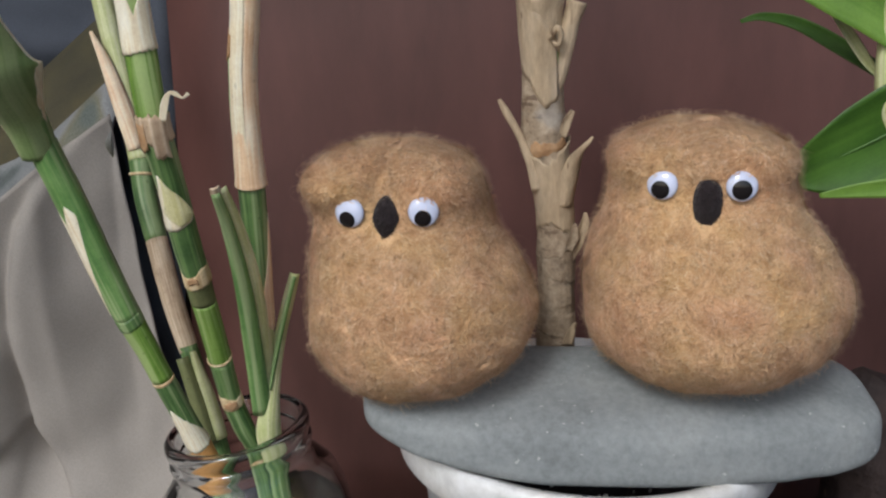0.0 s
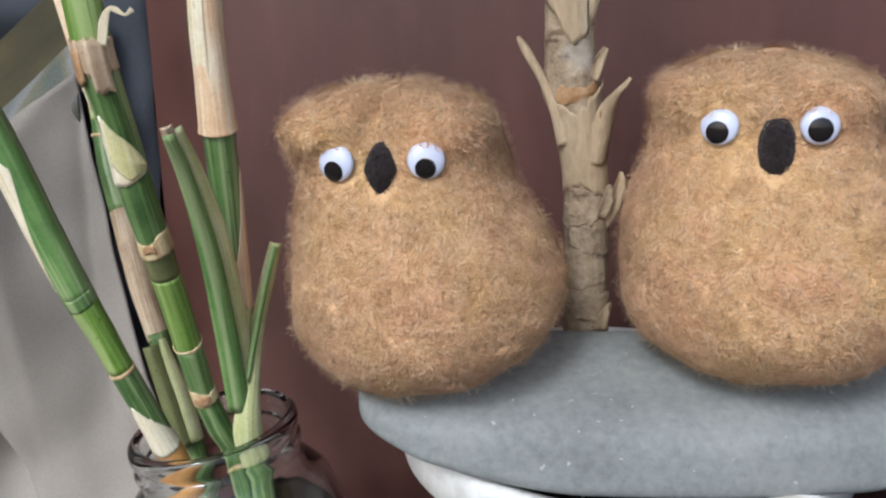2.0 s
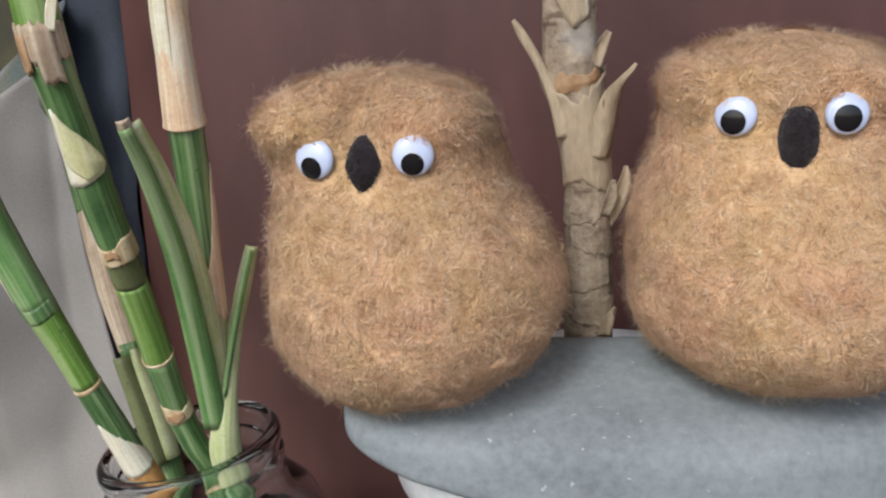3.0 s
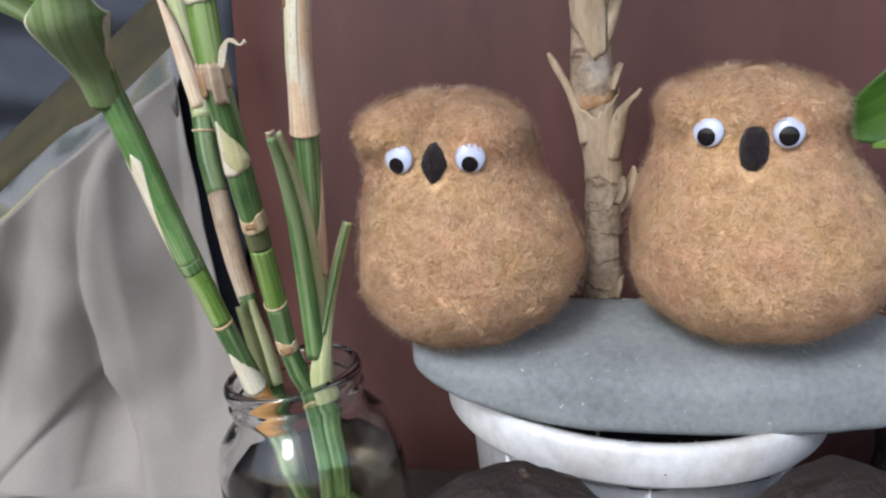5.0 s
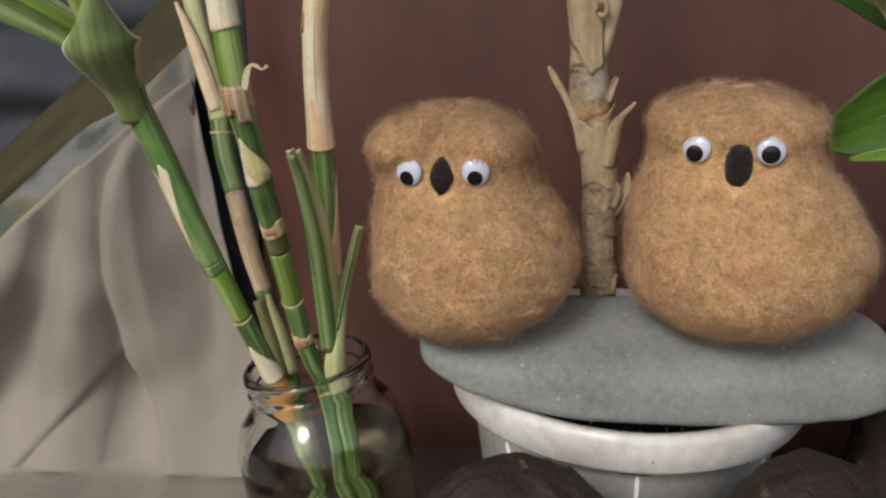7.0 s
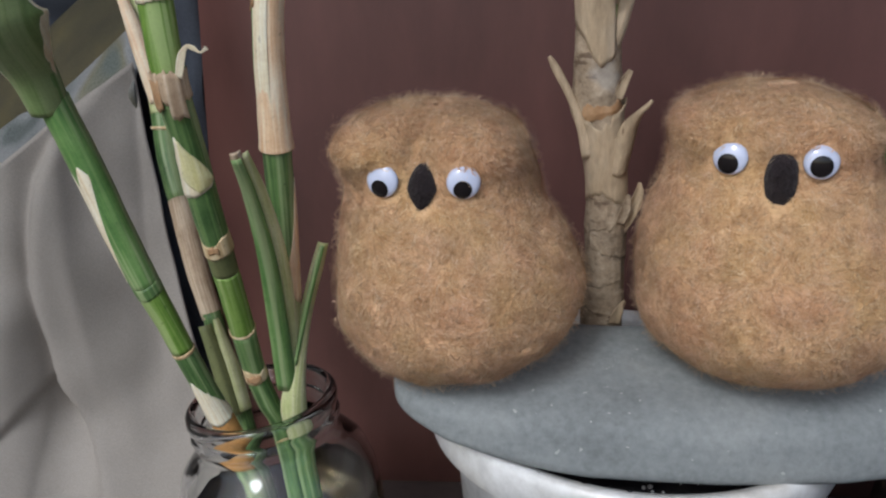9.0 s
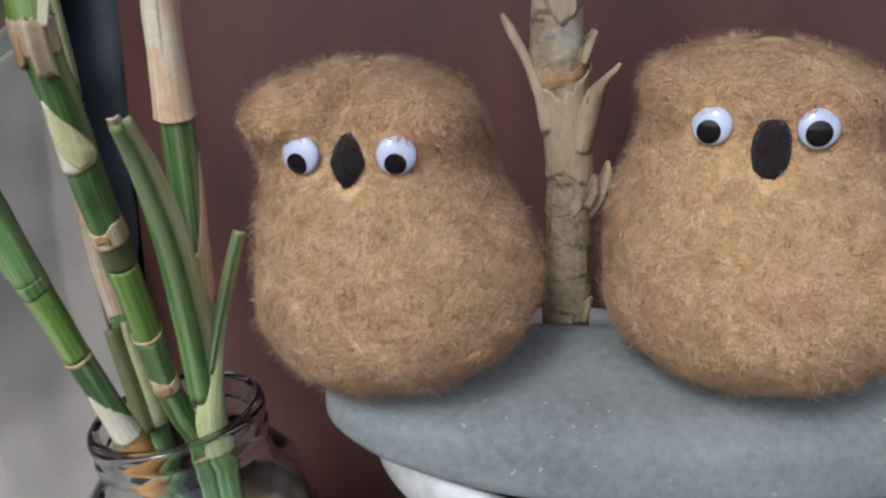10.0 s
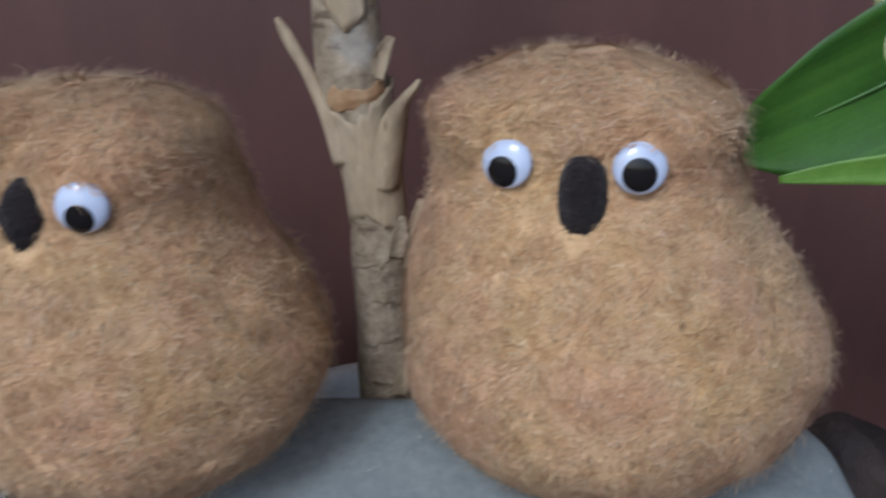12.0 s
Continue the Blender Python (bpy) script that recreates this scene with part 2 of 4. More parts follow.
def frames_along(c):
    """Tangent, side and up along a path, with little twist."""
    tang = np.gradient(c[:, :3], axis=0)
    tang /= np.linalg.norm(tang, axis=1)[:, None]
    side = np.cross(tang[0], (0.3, -1, 0.1))
    rows = []
    for t in tang:
        side = side - t * side.dot(t)
        side /= np.linalg.norm(side)
        rows.append((t, side.copy(), np.cross(side, t)))
    return rows


def grid_faces(bm, rows, closed):
    n = len(rows[0])
    for a, b in zip(rows, rows[1:]):
        for i in range(n if closed else n - 1):
            bm.faces.new((a[i], a[(i + 1) % n], b[(i + 1) % n], b[i]))


def set_uv(bm, place):
    layer = bm.loops.layers.uv.verify()
    for f in bm.faces:
        for lp in f.loops:
            lp[layer].uv = place.get(lp.vert, (0.0, 0.0))


def tube(pts, segs=16, per=8, rough=0.0, oval=1.0):
    """A capped tube through points (x, y, z, radius)."""
    bm = bmesh.new()
    c = curve_points(pts, per)
    rows, place, run = [], {}, 0.0
    for i, (p, (t, s, u)) in enumerate(zip(c, frames_along(c))):
        run += float(np.linalg.norm(p[:3] - c[max(0, i - 1)][:3]))
        ring = []
        for k in range(segs):
            a = 2 * math.pi * k / segs - math.pi / 2
            d = Vector(s * math.cos(a) + u * math.sin(a) * oval)
            q = Vector(p[:3])
            r = p[3] * (1 + rough * noise.noise((q + d * p[3]) * 150))
            v = bm.verts.new(q + d * r)
            place[v] = (0.0055 * a, run)
            ring.append(v)
        rows.append(ring)
    grid_faces(bm, rows, True)
    bm.faces.new(rows[0][::-1])
    bm.faces.new(rows[-1])
    set_uv(bm, place)
    return bm


def wrap(path, a0, a1, zlo, zhi, mult=((0, 1.05), (1, 1.05)), na=26, nv=12, thick=0.0005, ragged=0.0, seed=0.0):
    """A sheath or scale lying round a stem's path, between two angles (degrees, 0 to the front, + to the right).
    zlo and zhi: heights, or (angle, height) pairs; mult: (place from foot to top, share of the stem's radius)."""
    c = curve_points(path, 12)

    def height(z, a):
        return z if isinstance(z, (int, float)) else float(np.interp(a, [p[0] for p in z], [p[1] for p in z]))

    bm, place, sheets = bmesh.new(), {}, []
    mf, mv = [p[0] for p in mult], [p[1] for p in mult]
    tang = np.gradient(c[:, :3], axis=0)
    for inner in (0, 1):
        rows = []
        for i in range(na + 1):
            a = a0 + (a1 - a0) * i / na
            lo = height(zlo, a) + ragged * noise.noise((a * 0.09, seed, 1.0))
            hi = height(zhi, a) + ragged * noise.noise((a * 0.09, seed, 5.0))
            hi = max(hi, lo + 0.0003)
            row = []
            for j in range(nv + 1):
                f = j / nv
                z = lo + (hi - lo) * f
                p = np.array([np.interp(z, c[:, 2], c[:, k]) for k in range(4)])
                t = np.array([np.interp(z, c[:, 2], tang[:, k]) for k in range(3)])
                t /= np.linalg.norm(t)
                front = np.array([0, -1.0, 0]) + t * t[1]
                front /= np.linalg.norm(front)
                right = np.cross(front, t) * -1.0
                if right[0] < 0:
                    right = -right
                r = p[3] * float(np.interp(f, mf, mv)) - inner * thick
                r *= 1 + 0.025 * noise.noise((a * 0.05, z * 120, seed + 9))
                v = bm.verts.new(p[:3] + r * (math.sin(radians(a)) * right + math.cos(radians(a)) * front))
                place[v] = (radians(a) * 0.0055, z)
                row.append(v)
            rows.append(row)
        grid_faces(bm, rows, False) if not inner else grid_faces(bm, [r[::-1] for r in rows], False)
        sheets.append(rows)
    o, n = sheets
    for i in range(na):
        bm.faces.new((o[i][0], o[i + 1][0], n[i + 1][0], n[i][0]))
        bm.faces.new((o[i + 1][-1], o[i][-1], n[i][-1], n[i + 1][-1]))
    for i in (0, -1):
        for j in range(nv):
            bm.faces.new((o[i][j], o[i][j + 1], n[i][j + 1], n[i][j]))
    bmesh.ops.recalc_face_normals(bm, faces=bm.faces)
    set_uv(bm, place)
    return bm


def lathe(profile, segs=64, wobble=0.0, bm=None):
    """Turned shape about z from a closed list of (radius, z)."""
    bm = bm or bmesh.new()
    rows = []
    for r, z in profile:
        ring = []
        for k in range(segs):
            a = 2 * math.pi * k / segs
            f = 1 + wobble * noise.noise((math.cos(a) * 2, math.sin(a) * 2, z * 30))
            ring.append(bm.verts.new((r * f * math.cos(a), r * f * math.sin(a), z)))
        rows.append(ring)
    grid_faces(bm, rows, True)
    return bm


def blade(pts, cup=0.25, across=6, per=8, thick=0.0006, droop=0.0):
    """A leaf or husk strip along (x, y, z, half width), cupped across, with thickness. pts may carry a facing in 4..6."""
    bm = bmesh.new()
    c = curve_points(pts, per)
    fr = frames_along(c)
    sheets, place, run = [], {}, np.concatenate([[0], np.cumsum(np.linalg.norm(np.diff(c[:, :3], axis=0), axis=1))])
    for sgn in (1, -1):
        rows = []
        for p, (t, s, u), far in zip(c, fr, run):
            row = []
            w = max(p[3], 1e-4)
            for k in range(across + 1):
                f = 2 * k / across - 1
                lift = cup * w * f * f
                wav = 0.06 * w * noise.noise(Vector(p[:3]) * 60 + Vector((f, 0, 0)))
                q = p[:3] + s * f * w + u * (lift + wav + sgn * thick * 0.5 * (1 - 0.7 * abs(f)))
                row.append(bm.verts.new(q))
                place[row[-1]] = (f * w, far)
            rows.append(row)
        grid_faces(bm, rows, False) if sgn > 0 else grid_faces(bm, [r[::-1] for r in rows], False)
        sheets.append(rows)
    a, b = sheets
    for i in range(len(a) - 1):
        bm.faces.new((a[i][0], a[i + 1][0], b[i + 1][0], b[i][0]))
        bm.faces.new((a[i + 1][-1], a[i][-1], b[i][-1], b[i + 1][-1]))
    for i in (0, -1):
        for k in range(across):
            bm.faces.new((a[i][k], a[i][k + 1], b[i][k + 1], b[i][k]))
    bmesh.ops.recalc_face_normals(bm, faces=bm.faces)
    set_uv(bm, place)
    return bm


def box(x0, x1, y0, y1, z0, z1, bevel=0.0, cuts=0):
    bm = bmesh.new()
    bmesh.ops.create_cube(bm, size=1)
    for v in bm.verts:
        v.co = ((x0 + x1) / 2 + v.co.x * (x1 - x0), (y0 + y1) / 2 + v.co.y * (y1 - y0), (z0 + z1) / 2 + v.co.z * (z1 - z0))
    if bevel:
        bmesh.ops.bevel(bm, geom=bm.edges[:], offset=bevel, segments=3, affect="EDGES")
    return bm


# ---- the setting ----
def plain(name, bm, mat, label, smooth=False):
    return tagged(part(name, bm, mat, smooth=smooth), label, kind="structure")


bm = bmesh.new()
bmesh.ops.create_grid(bm, x_segments=40, y_segments=40, size=40)
plain("ground", bm, GROUND, "dark brown stained floor under the pots")

bm = bmesh.new()
rows = []
for i in range(41):
    x = -0.158 + i * 0.055
    rows.append([bm.verts.new((x, 0.515 + 0.004 * noise.noise((x * 5, j * 0.35, 0)), -0.01 + j * 0.05)) for j in range(45)])
grid_faces(bm, rows, False)
ob = plain("wall_back", bm, WALL, "reddish brown painted board standing behind the pots", True)
sol = ob.modifiers.new("thickness", "SOLIDIFY")
sol.thickness, sol.offset = 0.018, 1.0
# added wall closing the gap; the gap's shade is in its dark colour
plain("wall_far", box(-3.0, 3.0, 1.10, 1.2, -0.01, 2.4), RECESS_SHADE, "wall added behind the board, coloured dark as the recess shade")
# added out of view to cut overhead sky, so light comes from the front
plain("unseen_roof", box(-1.6, 2.4, -0.55, 1.2, 1.5, 1.58), PLASTER, "plain unseen roof added to block the sky overhead")
# pale wall added out of view, closing the left side
plain("unseen_side_wall", box(-1.6, -1.5, -0.2, 1.1, -0.01, 2.4), PLASTER, "plain pale side wall added out of view on the left")


def cloth_sheet(name, fn, nu, nv, mat, label, thick=0.0015):
    bm = bmesh.new()
    rows = [[bm.verts.new(fn(i / nu, j / nv)) for j in range(nv + 1)] for i in range(nu + 1)]
    grid_faces(bm, rows, False)
    bmesh.ops.recalc_face_normals(bm, faces=bm.faces)
    ob = part(name, bm, mat)
    if label:
        tagged(ob, label, "cloth")
    s = ob.modifiers.new("thickness", "SOLIDIFY")
    s.thickness = thick
    return ob


def top_line(x):
    return max(0.03, 0.268 + (x + 0.185) * 0.80) if x < -0.185 else 0.268 - (x + 0.185) * 1.4


def drape(u, v):
    """Grey cloth hanging over a bundle and spreading on the floor: u runs right, v from the hem up to the fold at the top."""
    x = -0.62 + u * (0.62 - 0.145 - 0.040 * max(0.0, (v - 0.25) / 0.75))
    top = top_line(x)
    if v > 0.25:
        k = (v - 0.25) / 0.75
        z, fwd = 0.006 + k * (top - 0.006), 0.030 * max(0.0, 1 - 2.2 * k) ** 2.4
    else:
        k = 0.0
        z, fwd = 0.006, 0.030 + 0.25 * (0.25 - v) / 0.25
    y = 0.485 - fwd - 0.032 * min(1.0, max(0.0, (-0.185 - x) / 0.035)) * k
    edge = float(np.interp(z, [0.0, 0.0855, 0.15, 0.21, 0.27], [-0.212, -0.245, -0.243, -0.230, -0.194]))
    smooth = 1 / (1 + math.exp(-(x - edge) / 0.0016))
    ph = (x + 0.18) / (0.45 + 0.55 * (1.1 - k))
    fold = math.sin(ph * 66 + 1.5 * k + 2.4 * noise.noise((x * 9, z * 5, 3)))
    gather = 0.0150 * math.copysign(abs(fold) ** 0.8, fold) * min(1.0, 2.2 * (1 - k) + 0.12) * (0.6 + 0.8 * abs(noise.noise((x * 6, z * 4, 12))))
    under = (x + 0.249) * 1.03 + 0.0855 - z
    step = 0.006 / (1 + math.exp(-under / 0.0012)) if z > 0.0065 else 0.006
    push = (1 - smooth) * (gather + step + 0.004) - smooth * 0.004
    push += 0.010 * noise.noise((x * 14, z * 9, 1)) + 0.0045 * noise.noise((x * 40, z * 26, 4))
    if v > 0.25:
        return (x, y + push, z)
    return (x, y + 0.3 * push, z + max(-0.004, -0.5 * push) + 0.002)


draped = cloth_sheet("draped_cloth", drape, 240, 110, CLOTH, "grey-beige cotton cloth hanging in soft folds over a bundle", 0.0015)
HEM = mottled("yellowed_hem", (0.20, 0.19, 0.08), (0.36, 0.34, 0.18), (0.46, 0.44, 0.30), 30, 700, 0.9)
part("hem", tube([(*drape(u, 1.0), 0.0011) for u in np.linspace(0.45, 0.86, 22)], 8, 3, 0.1), HEM, draped, "yellowish rolled hem")


def printed(u, v):
    x = -0.75 + u * 0.566
    z = top_line(x) - 0.03 + v * 0.060
    y = 0.480 + 0.035 * v + 0.008 * noise.noise((x * 12, v * 3, 7)) - 0.008 * math.sin(v * math.pi)
    return (x, y, z)


def olive(u, v):
    x = -0.78 + u * 0.59
    z = top_line(x) + 0.012 + v * 0.062
    y = 0.512 + 0.05 * v + 0.012 * noise.noise((x * 9, v * 3, 5)) - 0.014 * math.sin(v * math.pi)
    return (x, y, z)


cloth_sheet("printed_cloth", printed, 80, 24, PRINT, "folded floral print cloth in pale green, yellow and white")
cloth_sheet("olive_cloth", olive, 60, 24, OLIVE, "folded dull olive-yellow cloth lying behind the printed one")


def blue_heap(u, v):
    x = -1.0 + u * 0.839
    z = v * 0.75
    back = min(1.0, max(0.0, (-0.188 - x) / 0.05))
    y = 0.507 + 0.075 * back * back * (3 - 2 * back) + 0.05 * v + 0.006 * noise.noise((x * 9, z * 7, 2)) + (0.003 + 0.009 * back) * math.sin(z * 95 + 4 * noise.noise((x * 6, z * 4, 9)))
    return (x, y, z)


cloth_sheet("blue_cloth", blue_heap, 110, 130, BLUE, "dark blue fabric hanging in folds behind the other cloths")


# ---- white pot ----
def white_pot():
    t = empty("flower_pot", pose(0.072, 0.405, 0))
    tagged(t, "white plastic flower pot with a soil-stained rim", "flower pot")
    segs = 72
    bm = lathe([(0.066, 0.002), (0.070, 0.0), (0.0835, 0.112), (0.0855, 0.114), (0.0855, 0.118), (0.081, 0.118), (0.067, 0.006)], segs)
    part("body", bm, POT, t)
    bm = lathe([(0.0862, 0.110), (0.0925, 0.1105), (0.0945, 0.113), (0.0955, 0.127), (0.0945, 0.1302), (0.0925, 0.131), (0.0875, 0.1295), (0.0855, 0.126), (0.0862, 0.110)], segs, 0.006)
    part("rim", bm, RIM, t, "glossy white rolled rim with dirt specks")
    bm = bmesh.new()
    rows = []
    for i in range(14):
        r = 0.0845 * i / 13 + 0.0005
        rows.append([bm.verts.new((r * math.cos(a), r * math.sin(a), 0.106 + 0.006 * noise.noise((r * 80 * math.cos(a), r * 80 * math.sin(a), 0)))) for a in np.linspace(0, 2 * math.pi, 48, endpoint=False)])
    grid_faces(bm, rows, True)
    soil = part("soil", bm, SOIL, t, "dark damp potting soil")
    for ang in (-92, -140, -40, 60, 130):
        a = radians(ang)
        b2 = box(-0.0012, 0.0012, 0, 0.0022, 0.012, 0.108, 0.0005)
        for v in b2.verts:
            v.co.y -= 0.0705 + 0.0135 * v.co.z / 0.112 + 0.0012
        bmesh.ops.rotate(b2, verts=b2.verts, cent=(0, 0, 0), matrix=Matrix.Rotation(a + math.pi / 2, 3, "Z"))
        part("seam", b2, POT, t)
    rng = random.Random(5)
    bits = bmesh.new()
    for k in range(34):
        a, r = rng.uniform(1.35 * math.pi, 1.75 * math.pi), 0.083 * math.sqrt(rng.uniform(0.3, 1))
        q = Matrix.Translation((r * math.cos(a), r * math.sin(a), 0.1095)) @ Euler([rng.uniform(0, 6) for _ in range(3)]).to_matrix().to_4x4()
        bmesh.ops.create_icosphere(bits, subdivisions=1, radius=rng.uniform(0.0006, 0.0020), matrix=q @ Matrix.Diagonal((1, 0.6, 0.7, 1)))
    tagged(part("perlite", bits, PERLITE, soil, "white perlite grit in the soil", False), kind="stuff")
    for k in range(6):
        a = radians(rng.uniform(205, 300))
        r = rng.choice((0.0885, 0.091, 0.0955))
        b2 = bmesh.new()
        q = Matrix.Translation((r * math.cos(a), r * math.sin(a), 0.1302 if r < 0.095 else rng.uniform(0.114, 0.128))) @ Matrix.Rotation(a, 4, "Z")
        bmesh.ops.create_icosphere(b2, subdivisions=2, radius=rng.uniform(0.0004, 0.0010), matrix=q @ Matrix.Diagonal((0.5, rng.uniform(0.8, 2.2), 0.5, 1)))
        part("dirt_speck", b2, SOIL, t)
    return t


white_pot()


# ---- stone ----
def stone():
    bm = bmesh.new()
    nu, nv = 140, 56
    cx, cy, cz = 0.0790, 0.3565, 0.1470
    rows = []

    def sgn_pow(v, e):
        return math.copysign(abs(v) ** e, v)

    for j in range(nv + 1):
        ph = -math.pi / 2 + math.pi * j / nv
        row = []
        for i in range(nu):
            a = 2 * math.pi * i / nu
            ca, sa = math.cos(a), math.sin(a)
            k = sgn_pow(math.cos(ph), 0.42)
            x = 0.1150 * k * sgn_pow(ca, 0.66)
            y = 0.0325 * k * sgn_pow(sa, 0.5)
            zn = sgn_pow(math.sin(ph), 0.5)
            z = 0.0170 * zn
            taper = min(1.0, max(0.0, (-x - 0.035) / 0.082)) ** 1.3
            z += 0.017 * taper * (1 - zn) * 0.5
            z += 0.0090 * max(-1.0, y / 0.0325) * (0.75 + 0.25 * zn)
            y += 0.005 * (x / 0.11) ** 2 + 0.0015 * zn
            n = noise.noise((x * 22, y * 22, z * 22))
            f = 1 + 0.018 * n
            row.append(bm.verts.new((cx + x * f, cy + y * f, cz + z * f + 0.0009 * noise.noise((x * 70, y * 70, 3)))))
        rows.append(row)
    grid_faces(bm, rows, True)
    bmesh.ops.remove_doubles(bm, verts=bm.verts, dist=1e-5)
    bmesh.ops.recalc_face_normals(bm, faces=bm.faces)
    return tagged(part("flat_stone", bm, STONE), "smooth grey flat river stone lying on the pot rim", "stone")


stone()


# ---- felt owls ----
def owl(name, label, at, yaw, prof, off, brow, eyes, beak, fibres, seed):
    """One mesh: felt body, wool fibres, eyes and beak. prof: (height, half width); off: (height, sideways shift)."""
    rng = np.random.default_rng(seed)
    zs, rs = np.array(prof).T
    oc = curve_points([(z, x, 0, 0) for z, x in off], 8)
    oz, ox = oc[:, 0], oc[:, 1]
    pc = curve_points([(z, r, 0, 0) for z, r in prof], 14)
    zz, rr = pc[:, 0], pc[:, 1]

    def surf(a, s):
        """a: angle from the front, s: place along the profile, 0 to 1."""
        idx = s * (len(zz) - 1)
        z, r = np.interp(idx, np.arange(len(zz)), zz), np.interp(idx, np.arange(len(rr)), rr)
        head = 1 / (1 + np.exp(-(z - brow[0] + 0.026) / 0.005))
        sq = 1 + head * brow[4] * np.sin(2 * a) ** 2 * (1 / (1 + np.exp(-(np.cos(a) + 0.1) / 0.15)))
        lobes = np.exp(-((np.abs(a) - brow[2]) / brow[3]) ** 2)
        b = np.where(a < 0, brow[1], brow[6]) * np.exp(-((z - brow[0]) / np.where(a < 0, 0.0105, 0.013)) ** 2) * lobes
        d = -0.0028 * np.exp(-((z - brow[0] + 0.013) / 0.008) ** 2) * np.exp(-(a / 0.85) ** 4)
        d = d - brow[5] * np.exp(-((a + 0.06) / 0.20) ** 2) * np.exp(-((z - brow[0] - 0.005) / 0.013) ** 2)
        r = r * sq + b + d
        cx = np.interp(z, oz, ox)
        return np.stack([r * np.sin(a) + cx, -r * np.cos(a), z], -1)

    na, ns = 190, 150
    A, S = np.meshgrid(np.linspace(-math.pi, math.pi, na, endpoint=False), np.linspace(0, 1, ns))
    P = surf(A, S)
    verts, faces, mats = [], [], []
    flat = P.reshape(-1, 3)
    nrm = flat - np.stack([np.interp(flat[:, 2], oz, ox), 0 * flat[:, 0], np.clip(flat[:, 2], 0.045, 0.085)], -1)
    nrm /= np.linalg.norm(nrm, axis=1)[:, None] + 1e-9
    
    def lumps(pts):
        return np.array([0.0015 * noise.noise(Vector(q) * 60) + 0.0008 * noise.noise(Vector(q) * 170) + 0.0003 * noise.noise(Vector(q) * 420) for q in pts])

    lump = lumps(flat)
    flat = flat + nrm * lump[:, None]
    verts += [tuple(p) for p in flat]
    for j in range(ns - 1):
        for i in range(na):
            faces.append((j * na + i, j * na + (i + 1) % na, (j + 1) * na + (i + 1) % na, (j + 1) * na + i))
            mats.append(0)
    faces.append(tuple(range(na))[::-1])
    faces.append(tuple((ns - 1) * na + i for i in range(na)))
    mats += [0, 0]

    def strand(p, d, n, length, width, mat, lift):
        w = np.cross(d, n)
        w /= np.linalg.norm(w) + 1e-9
        p1 = p + d * length * 0.5 + n * lift * 0.8
        p2 = p + d * length + n * lift * (1.0 if mat == 0 else 1.7)
        k = len(verts)
        verts.extend([tuple(p - w * width), tuple(p + w * width), tuple(p1 + w * width * 0.8), tuple(p1 - w * width * 0.8), tuple(p2)])
        faces.extend([(k, k + 1, k + 2, k + 3), (k + 3, k + 2, k + 4)])
        mats.extend([mat, mat])

    def place(a, z):
        s = float(np.interp(z, zz, np.arange(len(zz)) / (len(zz) - 1)))
        p = surf(np.array(a), np.array(s))
        n = np.array([math.sin(a), -math.cos(a), 0.0])
        return p, n

    weights = np.interp(np.linspace(0, 1, len(rr)), np.linspace(0, 1, len(rr)), rr) + 0.004
    cdf = np.cumsum(weights) / weights.sum()
    s = np.interp(rng.random(fibres), cdf, np.linspace(0, 1, len(rr)))
    a = rng.uniform(-math.pi, math.pi, fibres)
    p, e = surf(a, s), 0.01
    va = surf(a + e, s) - p
    vs = surf(a, np.minimum(1, s + e)) - p + 1e-9
    n = np.cross(va, vs)
    n /= np.linalg.norm(n, axis=1)[:, None] + 1e-12
    vs /= np.linalg.norm(vs, axis=1)[:, None]
    flow = 1.2 * np.sin(p[:, 0] * 190 + 2.2 * np.sin(p[:, 2] * 130 + p[:, 1] * 90)) + 0.9 * np.sin(p[:, 2] * 210 + 2.0 * np.sin(p[:, 0] * 150))
    tw = rng.normal(0, 0.5, fibres) + flow
    d = -(vs * np.cos(tw)[:, None] + np.cross(n, vs) * np.sin(tw)[:, None])
    loose = np.arange(fibres) % 90 == 0
    halo = np.arange(fibres) % 8 == 1
    length = np.where(loose, rng.uniform(0.005, 0.010, fibres), np.where(halo, rng.uniform(0.0035, 0.0080, fibres), rng.uniform(0.0022, 0.0060, fibres)))
    width = np.where(loose, 0.000034, np.where(halo, 0.00005, rng.uniform(0.00007, 0.00022, fibres)))
    lift = np.where(loose, rng.uniform(0.0005, 0.0035, fibres), np.where(halo, rng.uniform(0.0004, 0.0034, fibres), rng.uniform(0.0, 0.00032, fibres)))
    kind = np.where(loose | halo | (rng.random(fibres) < 0.14), 1, 0)
    lump_f = lumps(p)
    p = p + n * (lump_f + 0.0002)[:, None]
    keep = np.ones(fibres, bool)
    for ea, ez, *rest in eyes:
        c, cn = place(ea, ez)
        keep &= (np.linalg.norm(p - c, axis=1) > 0.0072) & (np.linalg.norm(p + d * length[:, None] - c, axis=1) > 0.0074)
    c, cn = place(beak[0], beak[1])
    for end in (p, p + d * length[:, None] * 0.6, p + d * length[:, None]):
        keep &= (np.abs(end[:, 0] - c[0]) / beak[2]) ** 2 + (np.abs(end[:, 2] - c[2]) / beak[3]) ** 2 + 9 * (end[:, 1] > 0) > 0.92
    p, n, d, length, width, lift, kind = (q[keep] for q in (p, n, d, length, width, lift, kind))
    fibres = len(p)
    w = np.cross(d, n)
    bend = w * (rng.normal(0, 0.6, fibres) * length)[:, None]
    w = w * width[:, None]
    L, H = (d * length[:, None]), n * lift[:, None]
    sink = n * (length ** 2 / 0.078)[:, None]
